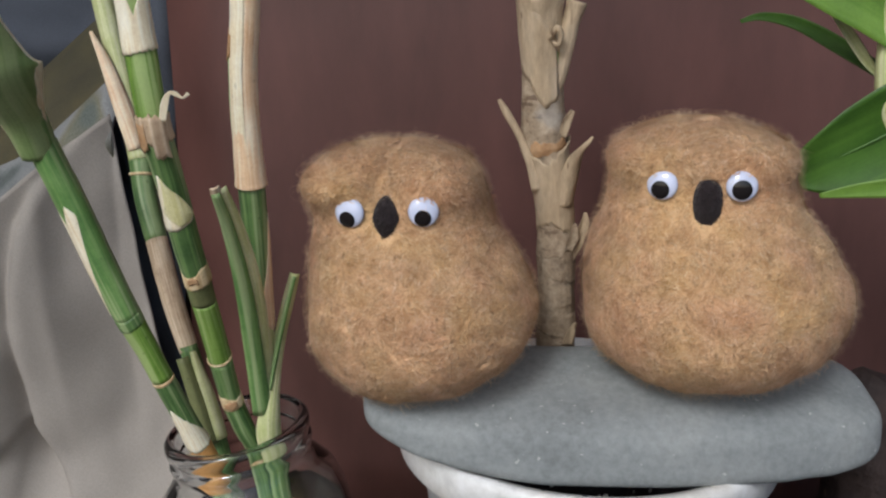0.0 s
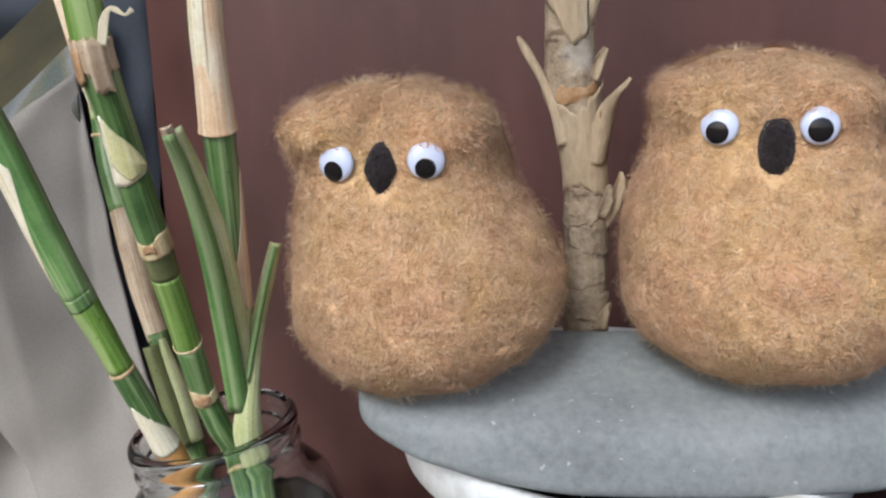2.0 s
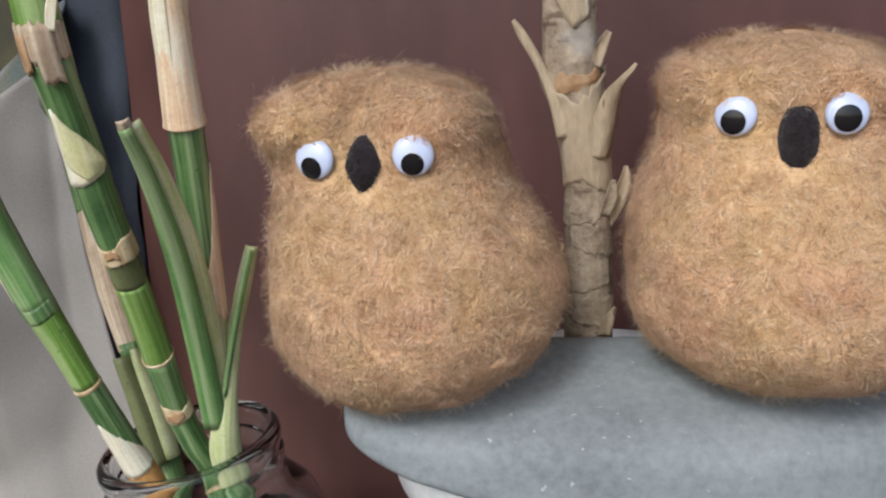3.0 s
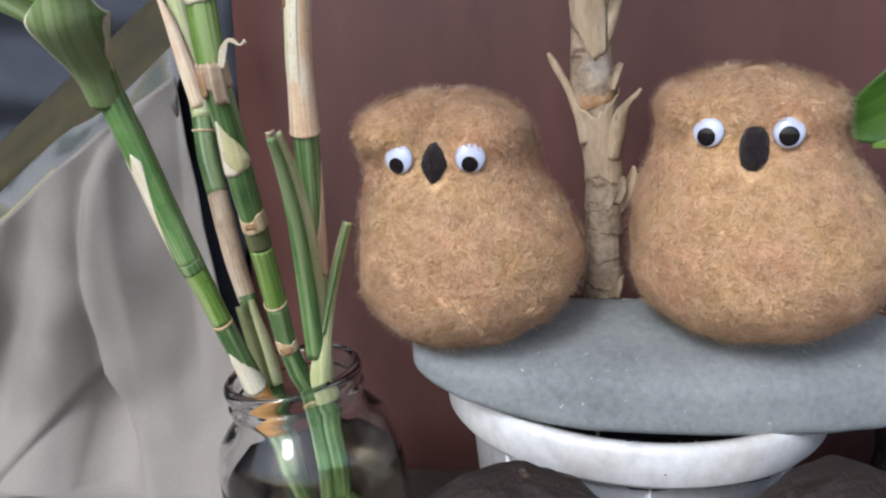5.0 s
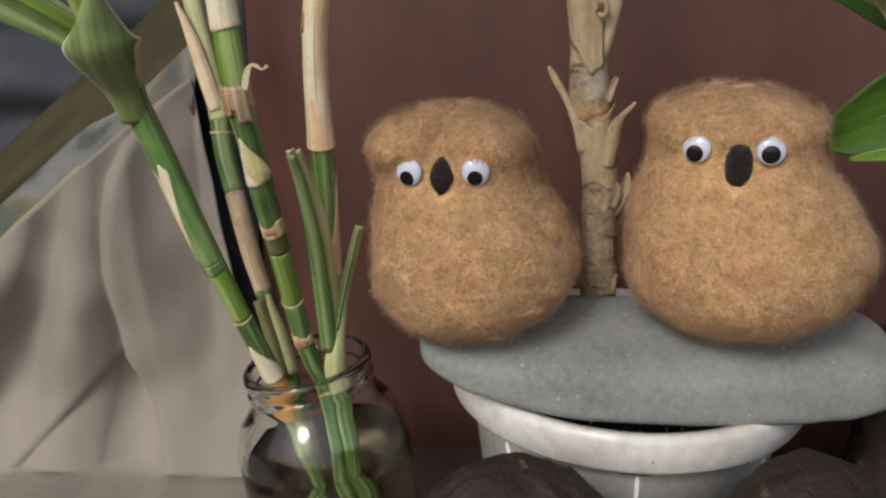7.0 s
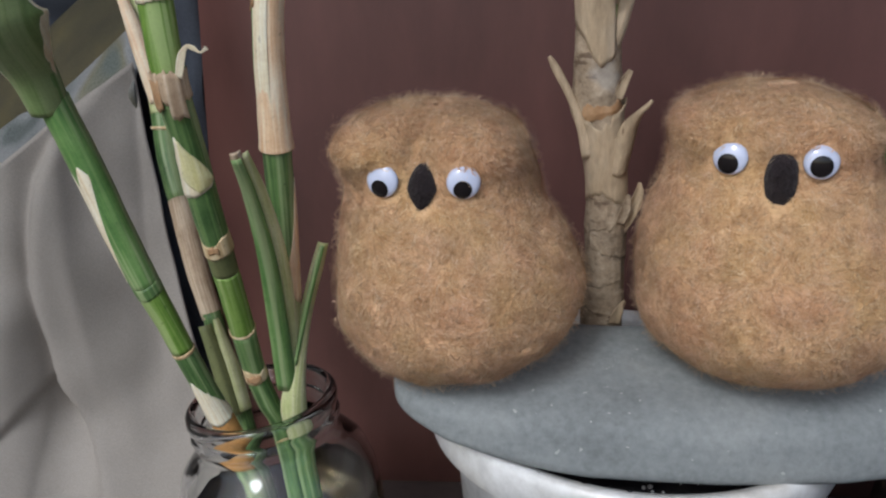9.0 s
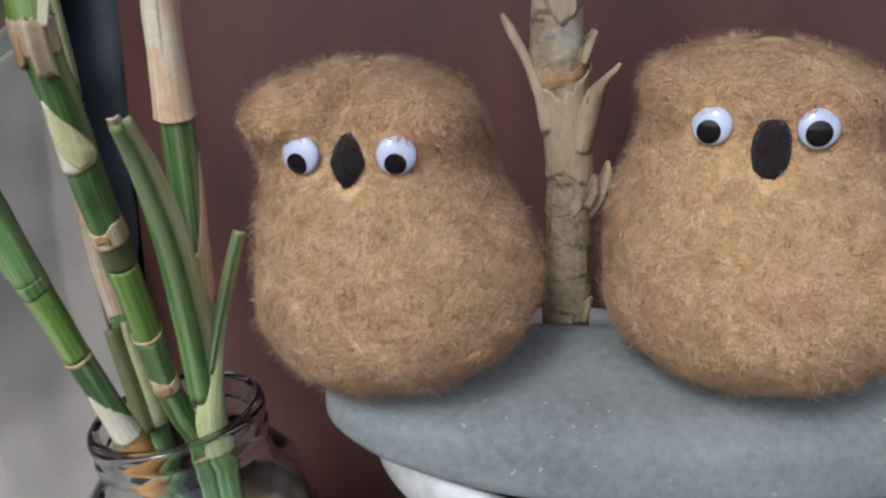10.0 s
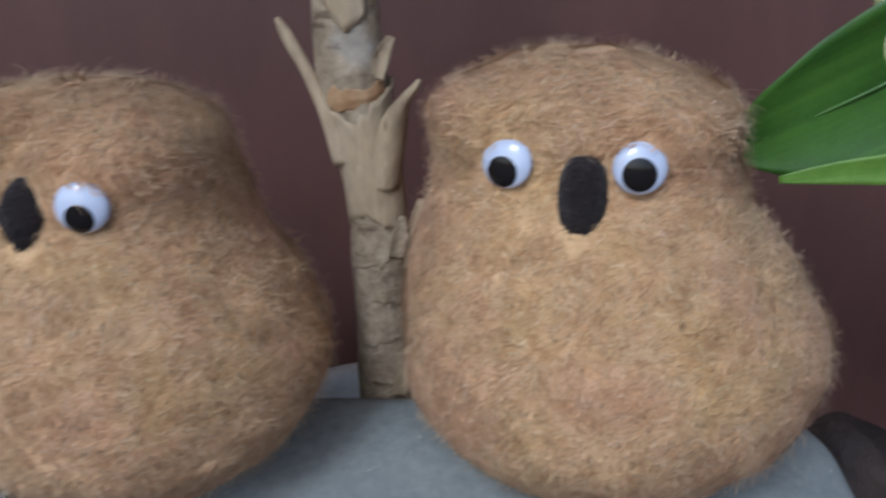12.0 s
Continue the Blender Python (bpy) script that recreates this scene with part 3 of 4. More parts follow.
    pts = np.stack([p - w, p + w, p + L * 0.35 + H * 0.7 - sink * 0.12 + bend * 0.8 + w, p + L * 0.35 + H * 0.7 - sink * 0.12 + bend * 0.8 - w,
                    p + L * 0.7 + H - sink * 0.49 + bend * 0.9 + w * 0.7, p + L * 0.7 + H - sink * 0.49 + bend * 0.9 - w * 0.7, p + L + H * 0.8 - sink * 1.05], 1).reshape(-1, 3)
    k0 = len(verts)
    verts.extend(map(tuple, pts.tolist()))
    base = k0 + 7 * np.arange(fibres)[:, None]
    quads = np.concatenate([base + np.array([0, 1, 2, 3]), base + np.array([3, 2, 4, 5])])
    faces.extend(quads.tolist())
    faces.extend((base + np.array([5, 4, 6])).tolist())
    mats.extend(np.tile(kind, 3).tolist())

    # long curled hairs that stand off the felt
    wisps = 760
    pick = rng.choice(fibres, wisps, replace=False)
    for q in pick:
        if abs(p[q][2] - brow[0] + 0.012) < 0.012 and p[q][1] < 0 and abs(p[q][0]) < 0.026:
            continue
        here, out, go = p[q].copy(), n[q], d[q].copy()
        turn, rise = rng.normal(0, 0.30), rng.uniform(0.1, 0.75)
        steps, reach = 9, rng.uniform(0.0007, 0.0016)
        k = len(verts)
        for st in range(steps + 1):
            flat = np.cross(go, out)
            flat /= np.linalg.norm(flat) + 1e-9
            thin = 0.00004 * (1 - 0.6 * st / steps)
            verts.extend([tuple(here - flat * thin), tuple(here + flat * thin)])
            here = here + reach * (go + out * rise * math.cos(2.2 * st / steps))
            go = go * math.cos(turn) + flat * math.sin(turn)
        for st in range(steps):
            faces.append((k + 2 * st, k + 2 * st + 1, k + 2 * st + 3, k + 2 * st + 2))
            mats.append(1)

    def dome(p, n, up, rx, rz, h, mat, reach=1.0, rings=9, seg=28, grow=0.0):
        """A shallow cap on p that faces n."""
        side = np.cross(up, n)
        side /= np.linalg.norm(side)
        up = np.cross(n, side)
        k = len(verts)
        for j in range(rings):
            f = j / (rings - 1) * reach
            c, s2 = math.cos(f * math.pi / 2), math.sin(f * math.pi / 2)
            for i in range(seg):
                b = 2 * math.pi * i / seg
                verts.append(tuple(p + side * rx * s2 * math.cos(b) + up * rz * s2 * math.sin(b) + n * (h * c + grow)))
        for j in range(rings - 1):
            for i in range(seg):
                i2 = (i + 1) % seg
                faces.append((k + j * seg + i, k + (j + 1) * seg + i, k + (j + 1) * seg + i2, k + j * seg + i2))
                mats.append(mat)
        return side, up

    for a, z, dx, dz, tilt, pr in eyes:
        p, n = place(a, z)
        n = np.array([math.sin(a * 0.45), -math.cos(a * 0.45), tilt])
        n /= np.linalg.norm(n)
        up = np.array([0, 0, 1.0])
        rad, h = 0.0060, 0.0024
        p = p + n * 0.0009
        side, upv = dome(p, n, up, rad, rad, h, 2)
        k = len(verts)
        seg, rings = 26, 7
        for j in range(rings):
            for i in range(seg):
                b = 2 * math.pi * i / seg
                u, v = dx + pr * j / (rings - 1) * math.cos(b), dz + pr * j / (rings - 1) * math.sin(b)
                hh = h * math.sqrt(max(0.0, 1 - (u * u + v * v) / (rad * rad))) + 0.00012
                verts.append(tuple(p + side * u + upv * v + n * hh))
        for j in range(rings - 1):
            for i in range(seg):
                i2 = (i + 1) % seg
                faces.append((k + j * seg + i, k + (j + 1) * seg + i, k + (j + 1) * seg + i2, k + j * seg + i2))
                mats.append(3)
    a, z, bw, bh, power, tip = beak
    p, n = place(a, z)
    side = np.array([math.cos(a), math.sin(a), 0.0])
    k = len(verts)
    rings, seg = 12, 32
    for j in range(rings):
        f = j / (rings - 1)
        for i in range(seg):
            b = 2 * math.pi * i / seg
            cb, sb = math.cos(b), math.sin(b)
            ex = math.copysign(abs(cb) ** power, cb)
            ez = math.copysign(abs(sb) ** power, sb)
            w = bw * (1 - tip * max(0, -ez) - tip * 0.6 * max(0, ez))
            q = p + side * w * ex * f + np.array([0, 0, 1.0]) * bh * ez * f + n * (0.0062 * math.sqrt(max(0, 1 - f * f)) - 0.0012)
            q = q + n * 0.0004 * noise.noise(Vector(q) * 500)
            verts.append(tuple(q))
    for j in range(rings - 1):
        for i in range(seg):
            i2 = (i + 1) % seg
            faces.append((k + j * seg + i, k + (j + 1) * seg + i, k + (j + 1) * seg + i2, k + j * seg + i2))
            mats.append(4)
    for q in range(500):
        f, b = math.sqrt(rng.random()) * 1.02, rng.uniform(0, 2 * math.pi)
        cb, sb = math.cos(b), math.sin(b)
        w = bw * (1 - tip * max(0, -sb) - tip * 0.6 * max(0, sb))
        r0 = p + side * w * math.copysign(abs(cb) ** power, cb) * f + np.array([0, 0, 1.0]) * bh * math.copysign(abs(sb) ** power, sb) * f + n * (0.0062 * math.sqrt(max(0, 1 - min(1, f * f))) - 0.001)
        d = side * rng.normal() + np.array([0, 0, 1.0]) * rng.normal()
        d /= np.linalg.norm(d)
        strand(r0, d, n, rng.uniform(0.0006, 0.0016), 0.00008, 4, 0.0003)
    me = bpy.data.meshes.new(name)
    me.from_pydata(verts, [], faces)
    for m in (FELT, HAIR, EYE_WHITE, PUPIL, BEAK):
        me.materials.append(m)
    me.polygons.foreach_set("material_index", mats)
    me.polygons.foreach_set("use_smooth", [True] * len(me.polygons))
    me.update()
    ob = new(name, me)
    ob.matrix_world = pose(*at, 0, 0, yaw)
    return tagged(ob, label, "felt owl", "felt owls on the stone")


owl("felt_owl", "small tan needle-felted owl doll with googly eyes, slimmer body", (-0.0085, 0.360, 0.158), -8,
    [(0.0, 0.006), (0.003, 0.0185), (0.011, 0.0345), (0.025, 0.0460), (0.041, 0.0492), (0.055, 0.0474), (0.067, 0.0428), (0.078, 0.0386), (0.088, 0.0372), (0.097, 0.0356), (0.104, 0.0318), (0.109, 0.0232), (0.1112, 0.014), (0.1122, 0.005)],
    [(0.0, -0.007), (0.018, -0.003), (0.045, 0.0), (0.075, -0.006), (0.095, -0.010), (0.12, -0.009)], (0.0990, 0.0082, 0.74, 0.46, 0.02, 0.0105, 0.0048),
    [(-0.39, 0.0885, -0.0003, -0.0026, 0.05, 0.0033), (0.42, 0.0897, -0.0003, -0.0024, 0.05, 0.0033)], (-0.01, 0.0862, 0.0058, 0.0090, 0.95, 0.42), 84000, 3)
owl("felt_owl", "larger tan needle-felted owl doll with googly eyes and square head", (0.118, 0.362, 0.163), -16,
    [(0.0, 0.008), (0.003, 0.0225), (0.011, 0.0405), (0.025, 0.0525), (0.041, 0.0560), (0.055, 0.0542), (0.068, 0.0484), (0.080, 0.0412), (0.091, 0.0378), (0.101, 0.0366), (0.1065, 0.0345), (0.1105, 0.0275), (0.1145, 0.018), (0.1162, 0.005)],
    [(0.0, -0.005), (0.018, -0.002), (0.045, 0.0), (0.075, -0.006), (0.095, -0.009), (0.12, -0.009)], (0.1020, 0.0042, 0.80, 0.50, 0.085, 0.0012, 0.0038),
    [(-0.385, 0.0935, -0.0003, -0.0020, 0.12, 0.0036), (0.40, 0.0945, -0.0003, -0.0014, 0.12, 0.0038)], (0.06, 0.0860, 0.0057, 0.0108, 0.75, 0.06), 94000, 4)


# ---- dry cane behind the owls ----
def dry_cane():
    t = empty("dry_cane", pose(0, 0, 0))
    tagged(t, "dry brown plant cane with torn leaf husks growing from the pot", "plant cane")
    path = [(0.0555, 0.406, 0.100, 0.0092), (0.0554, 0.402, 0.150, 0.0092), (0.0550, 0.399, 0.175, 0.0093), (0.0545, 0.397, 0.192, 0.0086), (0.0535, 0.397, 0.212, 0.0090), (0.0525, 0.396, 0.230, 0.0086), (0.0502, 0.395, 0.246, 0.0088), (0.0478, 0.395, 0.257, 0.0089),
            (0.0464, 0.395, 0.2635, 0.0099), (0.0455, 0.394, 0.272, 0.0100), (0.0446, 0.393, 0.284, 0.0096), (0.0436, 0.391, 0.300, 0.0088), (0.0420, 0.389, 0.318, 0.0088), (0.0408, 0.387, 0.332, 0.0086)]
    part("trunk", tube(path, 28, 10, 0.07), CANE, t)
    top = path[-3:] + [(0.0395, 0.385, 0.36, 0.0084), (0.0385, 0.384, 0.42, 0.0084)]
    part("green_top", tube(top, 20, 8, 0.02), LIGHT_GREEN, t, "fresh green top of the cane")
    part("node_ring", wrap(path, -100, 100, 0.2595, [(-100, 0.264), (-30, 0.2675), (20, 0.266), (60, 0.268), (100, 0.264)], ((0, 1.0), (0.5, 1.03), (1, 1.005)), ragged=0.002), ROOT_BARK, t, "rust brown node ring")
    part("husk_sleeve", wrap(path, -178, 178, [(-178, 0.215), (-70, 0.226), (-20, 0.2285), (30, 0.2235), (90, 0.219), (178, 0.215)], [(-178, 0.262), (-95, 0.2695), (-55, 0.264), (-5, 0.2555), (35, 0.261), (80, 0.2665), (178, 0.262)],
                             ((0, 1.03), (0.4, 1.06), (0.8, 1.14), (1, 1.20)), 60, 16, 0.0006, 0.0022, 3.0), HUSK, t)
    part("husk", blade([(0.0445, 0.3885, 0.244, 0.0038), (0.0395, 0.3875, 0.2585, 0.0026), (0.0338, 0.3890, 0.2700, 0.0018), (0.0282, 0.391, 0.2795, 0.0018), (0.0252, 0.393, 0.2842, 0.0009)], -0.45, thick=0.0009), HUSK, t)
    part("husk", blade([(0.0555, 0.3868, 0.236, 0.0050), (0.0575, 0.3848, 0.248, 0.0046), (0.0592, 0.3830, 0.2570, 0.0036), (0.0615, 0.3805, 0.2630, 0.0018), (0.0638, 0.3788, 0.2662, 0.0013), (0.0656, 0.378, 0.2692, 0.0007)], -0.6, thick=0.0009), HUSK, t)
    part("husk", blade([(0.0530, 0.3880, 0.268, 0.0020), (0.0548, 0.3872, 0.275, 0.0022), (0.0572, 0.3865, 0.2800, 0.0012)], 0.4), HUSK, t)
    part("husk_sleeve", wrap(path, -115, 38, [(-115, 0.302), (-45, 0.294), (0, 0.2815), (38, 0.286)], [(-115, 0.331), (-30, 0.326), (10, 0.3185), (38, 0.311)], ((0, 1.04), (1, 1.16)), ragged=0.0015, seed=5.0), HUSK, t)
    part("husk_sleeve", wrap(path, -178, 178, 0.306, [(-178, 0.331), (-98, 0.338), (-65, 0.333), (-20, 0.329), (25, 0.3305), (60, 0.327), (178, 0.331)], ((0, 1.06), (0.7, 1.14), (1, 1.30)), 50, 12, 0.0006, 0.0015, 8.0), HUSK, t)
    c = curve_points([(0.0452, 0.3795, 0.311, 0.001), (0.0482, 0.3770, 0.3155, 0.0013), (0.0500, 0.3775, 0.3120, 0.0013), (0.0488, 0.3785, 0.3085, 0.0011), (0.0468, 0.3790, 0.3095, 0.0008)], 6)
    part("husk_curl", tube([tuple(p) for p in c], 10, 2), HUSK, t)
    stub = [(0.0495, 0.3900, 0.288, 0.0034), (0.0528, 0.3875, 0.305, 0.0038), (0.0550, 0.3870, 0.317, 0.0040), (0.0575, 0.3865, 0.3265, 0.0047)]
    part("side_stub", tube(stub, 16, 6, 0.10), HUSK, t)
    part("husk", blade([(0.0585, 0.3930, 0.210, 0.0024), (0.0622, 0.3905, 0.220, 0.0030), (0.0648, 0.3905, 0.2275, 0.0024), (0.0656, 0.3915, 0.2325, 0.0008)], 0.6), HUSK, t)
    part("husk", blade([(0.0580, 0.3885, 0.215, 0.0020), (0.0595, 0.3868, 0.222, 0.0026), (0.0605, 0.3862, 0.2285, 0.0008)], 0.4), CANE, t)
    part("husk", blade([(0.0590, 0.3900, 0.168, 0.003), (0.0605, 0.3885, 0.175, 0.0024), (0.0630, 0.3880, 0.180, 0.0008)], 0.3), HUSK, t)
    for k, (lo, hi, a0, a1, tilt) in enumerate(((0.212, 0.222, -120, 70, 0.004), (0.199, 0.210, -60, 130, -0.004), (0.186, 0.197, -130, 50, 0.003), (0.172, 0.184, -80, 120, -0.003))):
        part("bark_flake", wrap(path, a0, a1, [(a0, lo - tilt), (a1, lo + tilt)], [(a0, hi - tilt), (a1, hi + tilt)], ((0, 1.035), (1, 1.0)), thick=0.0003, ragged=0.003, seed=11.0 + k), CANE, t)
    return t


dry_cane()


# ---- glass jar with water and cut stems ----
JAR = pose(-0.0800, 0.379, 0.0064) @ pose(0, 0, 0, 0, -8.5, 0)


def jar():
    t = empty("glass_jar", JAR)
    tagged(t, "clear glass jar of water holding cut green stems", "jar")
    segs = 72
    outer = [(0.0, 0.0), (0.036, 0.0), (0.044, 0.003), (0.0465, 0.010), (0.0470, 0.070), (0.0462, 0.088), (0.0425, 0.100), (0.0355, 0.109), (0.0325, 0.113), (0.0318, 0.116), (0.0338, 0.118), (0.0342, 0.1205), (0.0330, 0.1225), (0.0322, 0.1235),
             (0.0338, 0.1255), (0.0345, 0.1285), (0.0342, 0.1315), (0.0325, 0.1335), (0.0302, 0.1330), (0.0290, 0.131)]
    inner = [(0.0285, 0.126), (0.0285, 0.115), (0.031, 0.109), (0.039, 0.0985), (0.0428, 0.087), (0.0438, 0.070), (0.0435, 0.012), (0.040, 0.006), (0.0, 0.005)]
    bm = lathe([(r, 0.955 * z) for r, z in outer + inner], segs)
    bmesh.ops.remove_doubles(bm, verts=bm.verts, dist=1e-5)
    bmesh.ops.recalc_face_normals(bm, faces=bm.faces)
    g = part("glass", bm, GLASS, t)
    g.visible_shadow = False
    w = [(0.0, 0.0045), (0.0405, 0.0055), (0.0440, 0.0120), (0.0443, 0.070), (0.0440, 0.0800), (0.0425, 0.0786), (0.041, 0.0783), (0.0, 0.0783)]
    bm = lathe([(r, 0.955 * z) for r, z in w], segs)
    bmesh.ops.remove_doubles(bm, verts=bm.verts, dist=1e-5)
    bmesh.ops.recalc_face_normals(bm, faces=bm.faces)
    o = part("water", bm, WATER, t, "slightly cloudy water")
    o.visible_shadow = False
    return t


jar()


def stem(label, segs_list, extras=()):
    """A cut stem from path pieces (points, material, name)."""
    t = empty("plant_stem", pose(*segs_list[0][0][0][:3]))
    tagged(t, label, "plant stem", "cut stems in the jar")
    bpy.context.view_layer.update()
    inv = t.matrix_world.inverted()

    def under(o):
        o.data.transform(inv)
        return o
    for pts, mat, name in segs_list:
        under(part(name, tube(pts, 18, 8, 0.03), mat, t))
    for bm2, mat, name in extras:
        under(part(name, bm2, mat, t))
    return t


def band(p, d, r, h=0.0008):
    """A ring at p across the direction d."""
    p, d, r = np.array(p), np.array(d) / np.linalg.norm(d), r * 0.86
    return tube([(*(p - d * h), r * 0.98), (*(p - d * h * 0.4), r * 1.05), (*(p + d * h * 0.5), r * 1.06), (*(p + d * h), r * 0.97)], 18, 3, 0.12)


# the leaning stem with a leaf at its top
LEAN = [(-0.0880, 0.3770, 0.0200, 0.0043), (-0.0990, 0.3745, 0.0700, 0.0046), (-0.1090, 0.3690, 0.1130, 0.0050), (-0.1172, 0.3599, 0.1450, 0.0049), (-0.1232, 0.3540, 0.1660, 0.0048), (-0.1285, 0.3515, 0.1820, 0.0050), (-0.1338, 0.3493, 0.1960, 0.0057),
        (-0.1415, 0.3462, 0.2200, 0.0060), (-0.1491, 0.3434, 0.2450, 0.0061), (-0.1575, 0.3395, 0.2720, 0.0060), (-0.1580, 0.3270, 0.2850, 0.0082), (-0.1545, 0.3140, 0.2980, 0.0108), (-0.1520, 0.3060, 0.3120, 0.0120), (-0.1500, 0.3020, 0.3300, 0.0120)]
stem("thick green stem leaning from the jar with torn leaf sheath", [
    (LEAN[:5], GREEN, "lower_stem"),
    (LEAN[4:7], LIGHT_GREEN, "middle_stem"),
    (LEAN[6:10], MID_GREEN, "upper_stem"),
], [
    (wrap(LEAN, -178, 178, [(-178, 0.1655), (0, 0.1645), (178, 0.1655)], [(-178, 0.1668), (0, 0.1660), (178, 0.1668)], ((0, 1.02), (0.5, 1.07), (1, 1.02)), 30, 4, 0.0003), NODE, "node_ring"),
    (wrap(LEAN, -170, 170, 0.1020, 0.1300, ((0, 1.08), (0.7, 1.12), (1, 1.05)), 30, 8, ragged=0.003), ROOT, "root_end"),
    (wrap(LEAN, -130, 110, [(-125, 0.131), (0, 0.1280), (95, 0.130)], [(-125, 0.139), (-70, 0.143), (-25, 0.1530), (5, 0.148), (50, 0.142), (95, 0.136)], ((0, 1.16), (0.4, 1.12), (1, 1.03)), ragged=0.001, seed=2.0), CREAM, "sheath_remnant"),
    (wrap(LEAN, -140, 18, [(-140, 0.200), (-62, 0.2000), (-35, 0.2120), (-5, 0.2300), (18, 0.2420)], [(-140, 0.248), (-80, 0.2490), (-40, 0.2400), (-8, 0.2480), (18, 0.2440)], ((0, 1.02), (0.5, 1.04), (1, 1.02)), 26, 18, 0.0004), CREAM, "cream_patch"),
    (wrap(LEAN, -178, 178, [(-178, 0.1940), (0, 0.1915), (178, 0.1940)], [(-178, 0.1990), (0, 0.1965), (178, 0.1990)], ((0, 1.0), (0.5, 1.02), (1, 1.0)), 30, 5, 0.0002), GREEN, "collar"),
    (blade([(-0.1572, 0.3338, 0.2660, 0.0056), (-0.1572, 0.3255, 0.2800, 0.0074), (-0.1545, 0.3110, 0.2900, 0.0112), (-0.1520, 0.3000, 0.2992, 0.0138), (-0.1507, 0.2960, 0.3085, 0.0088), (-0.1497, 0.2930, 0.3170, 0.0048), (-0.1490, 0.2910, 0.3260, 0.0012)], -0.42, 12, thick=0.0009), PALE_GREEN, "leaf_sheath"),
    (blade([(-0.1572, 0.3349, 0.2670, 0.0058), (-0.1572, 0.3266, 0.2800, 0.0082), (-0.1545, 0.3121, 0.2900, 0.0122), (-0.1520, 0.3011, 0.2990, 0.0149), (-0.1507, 0.2971, 0.3080, 0.0095), (-0.1497, 0.2941, 0.3165, 0.0054), (-0.1490, 0.2921, 0.3255, 0.0014)], -0.42, 12, thick=0.0008), CREAM, "sheath_margin"),
    (tube([(-0.1575, 0.3400, 0.2700, 0.0056), (-0.1570, 0.3345, 0.2800, 0.0056), (-0.1560, 0.3255, 0.2920, 0.0052), (-0.1560, 0.3190, 0.3020, 0.0045)], 16, 8), MID_GREEN, "upper_stem"),
    (blade([(-0.1570, 0.3230, 0.2850, 0.0045), (-0.1650, 0.3150, 0.3030, 0.0070), (-0.1860, 0.3050, 0.3190, 0.0095), (-0.2120, 0.2930, 0.3340, 0.0115), (-0.2600, 0.2800, 0.3620, 0.0110)], 0.30), PALE_GREEN, "leaf"),
    (blade([(-0.1560, 0.3200, 0.2880, 0.0020), (-0.1625, 0.3095, 0.3060, 0.0026), (-0.1830, 0.2985, 0.3225, 0.0026), (-0.2095, 0.2895, 0.3380, 0.0024), (-0.2580, 0.2765, 0.3660, 0.0020)], 0.2), LIGHT_GREEN, "midrib"),
    (blade([(-0.1545, 0.3200, 0.2860, 0.0048), (-0.1565, 0.3110, 0.3060, 0.0062), (-0.1620, 0.3050, 0.3280, 0.0070), (-0.1740, 0.2980, 0.3650, 0.0070)], -0.5), PALE, "leaf"),
    (blade([(-0.1550, 0.3150, 0.2900, 0.0022), (-0.1572, 0.3062, 0.3080, 0.0028), (-0.1630, 0.3000, 0.3290, 0.0030), (-0.1750, 0.2930, 0.3650, 0.0030)], -0.3), LIGHT_GREEN, "leaf_stripe"),
])

# the jointed stem in the middle
JOINTED = [(-0.0780, 0.3780, 0.0200, 0.00425), (-0.0830, 0.3750, 0.0800, 0.00442), (-0.0880, 0.3720, 0.1200, 0.00445), (-0.0925, 0.3670, 0.1370, 0.00476), (-0.0960, 0.3620, 0.1540, 0.00480), (-0.0975, 0.3545, 0.1750, 0.00510), (-0.0985, 0.3470, 0.1940, 0.00510),
           (-0.0992, 0.3420, 0.2060, 0.00519), (-0.1000, 0.3370, 0.2190, 0.00535), (-0.1015, 0.3300, 0.2380, 0.00561), (-0.1025, 0.3250, 0.2540, 0.00550), (-0.1040, 0.3150, 0.2780, 0.00561), (-0.1055, 0.3140, 0.2940, 0.00560), (-0.1070, 0.3140, 0.3100, 0.00565),
           (-0.1080, 0.3120, 0.3300, 0.00561), (-0.1090, 0.3090, 0.3600, 0.00561)]
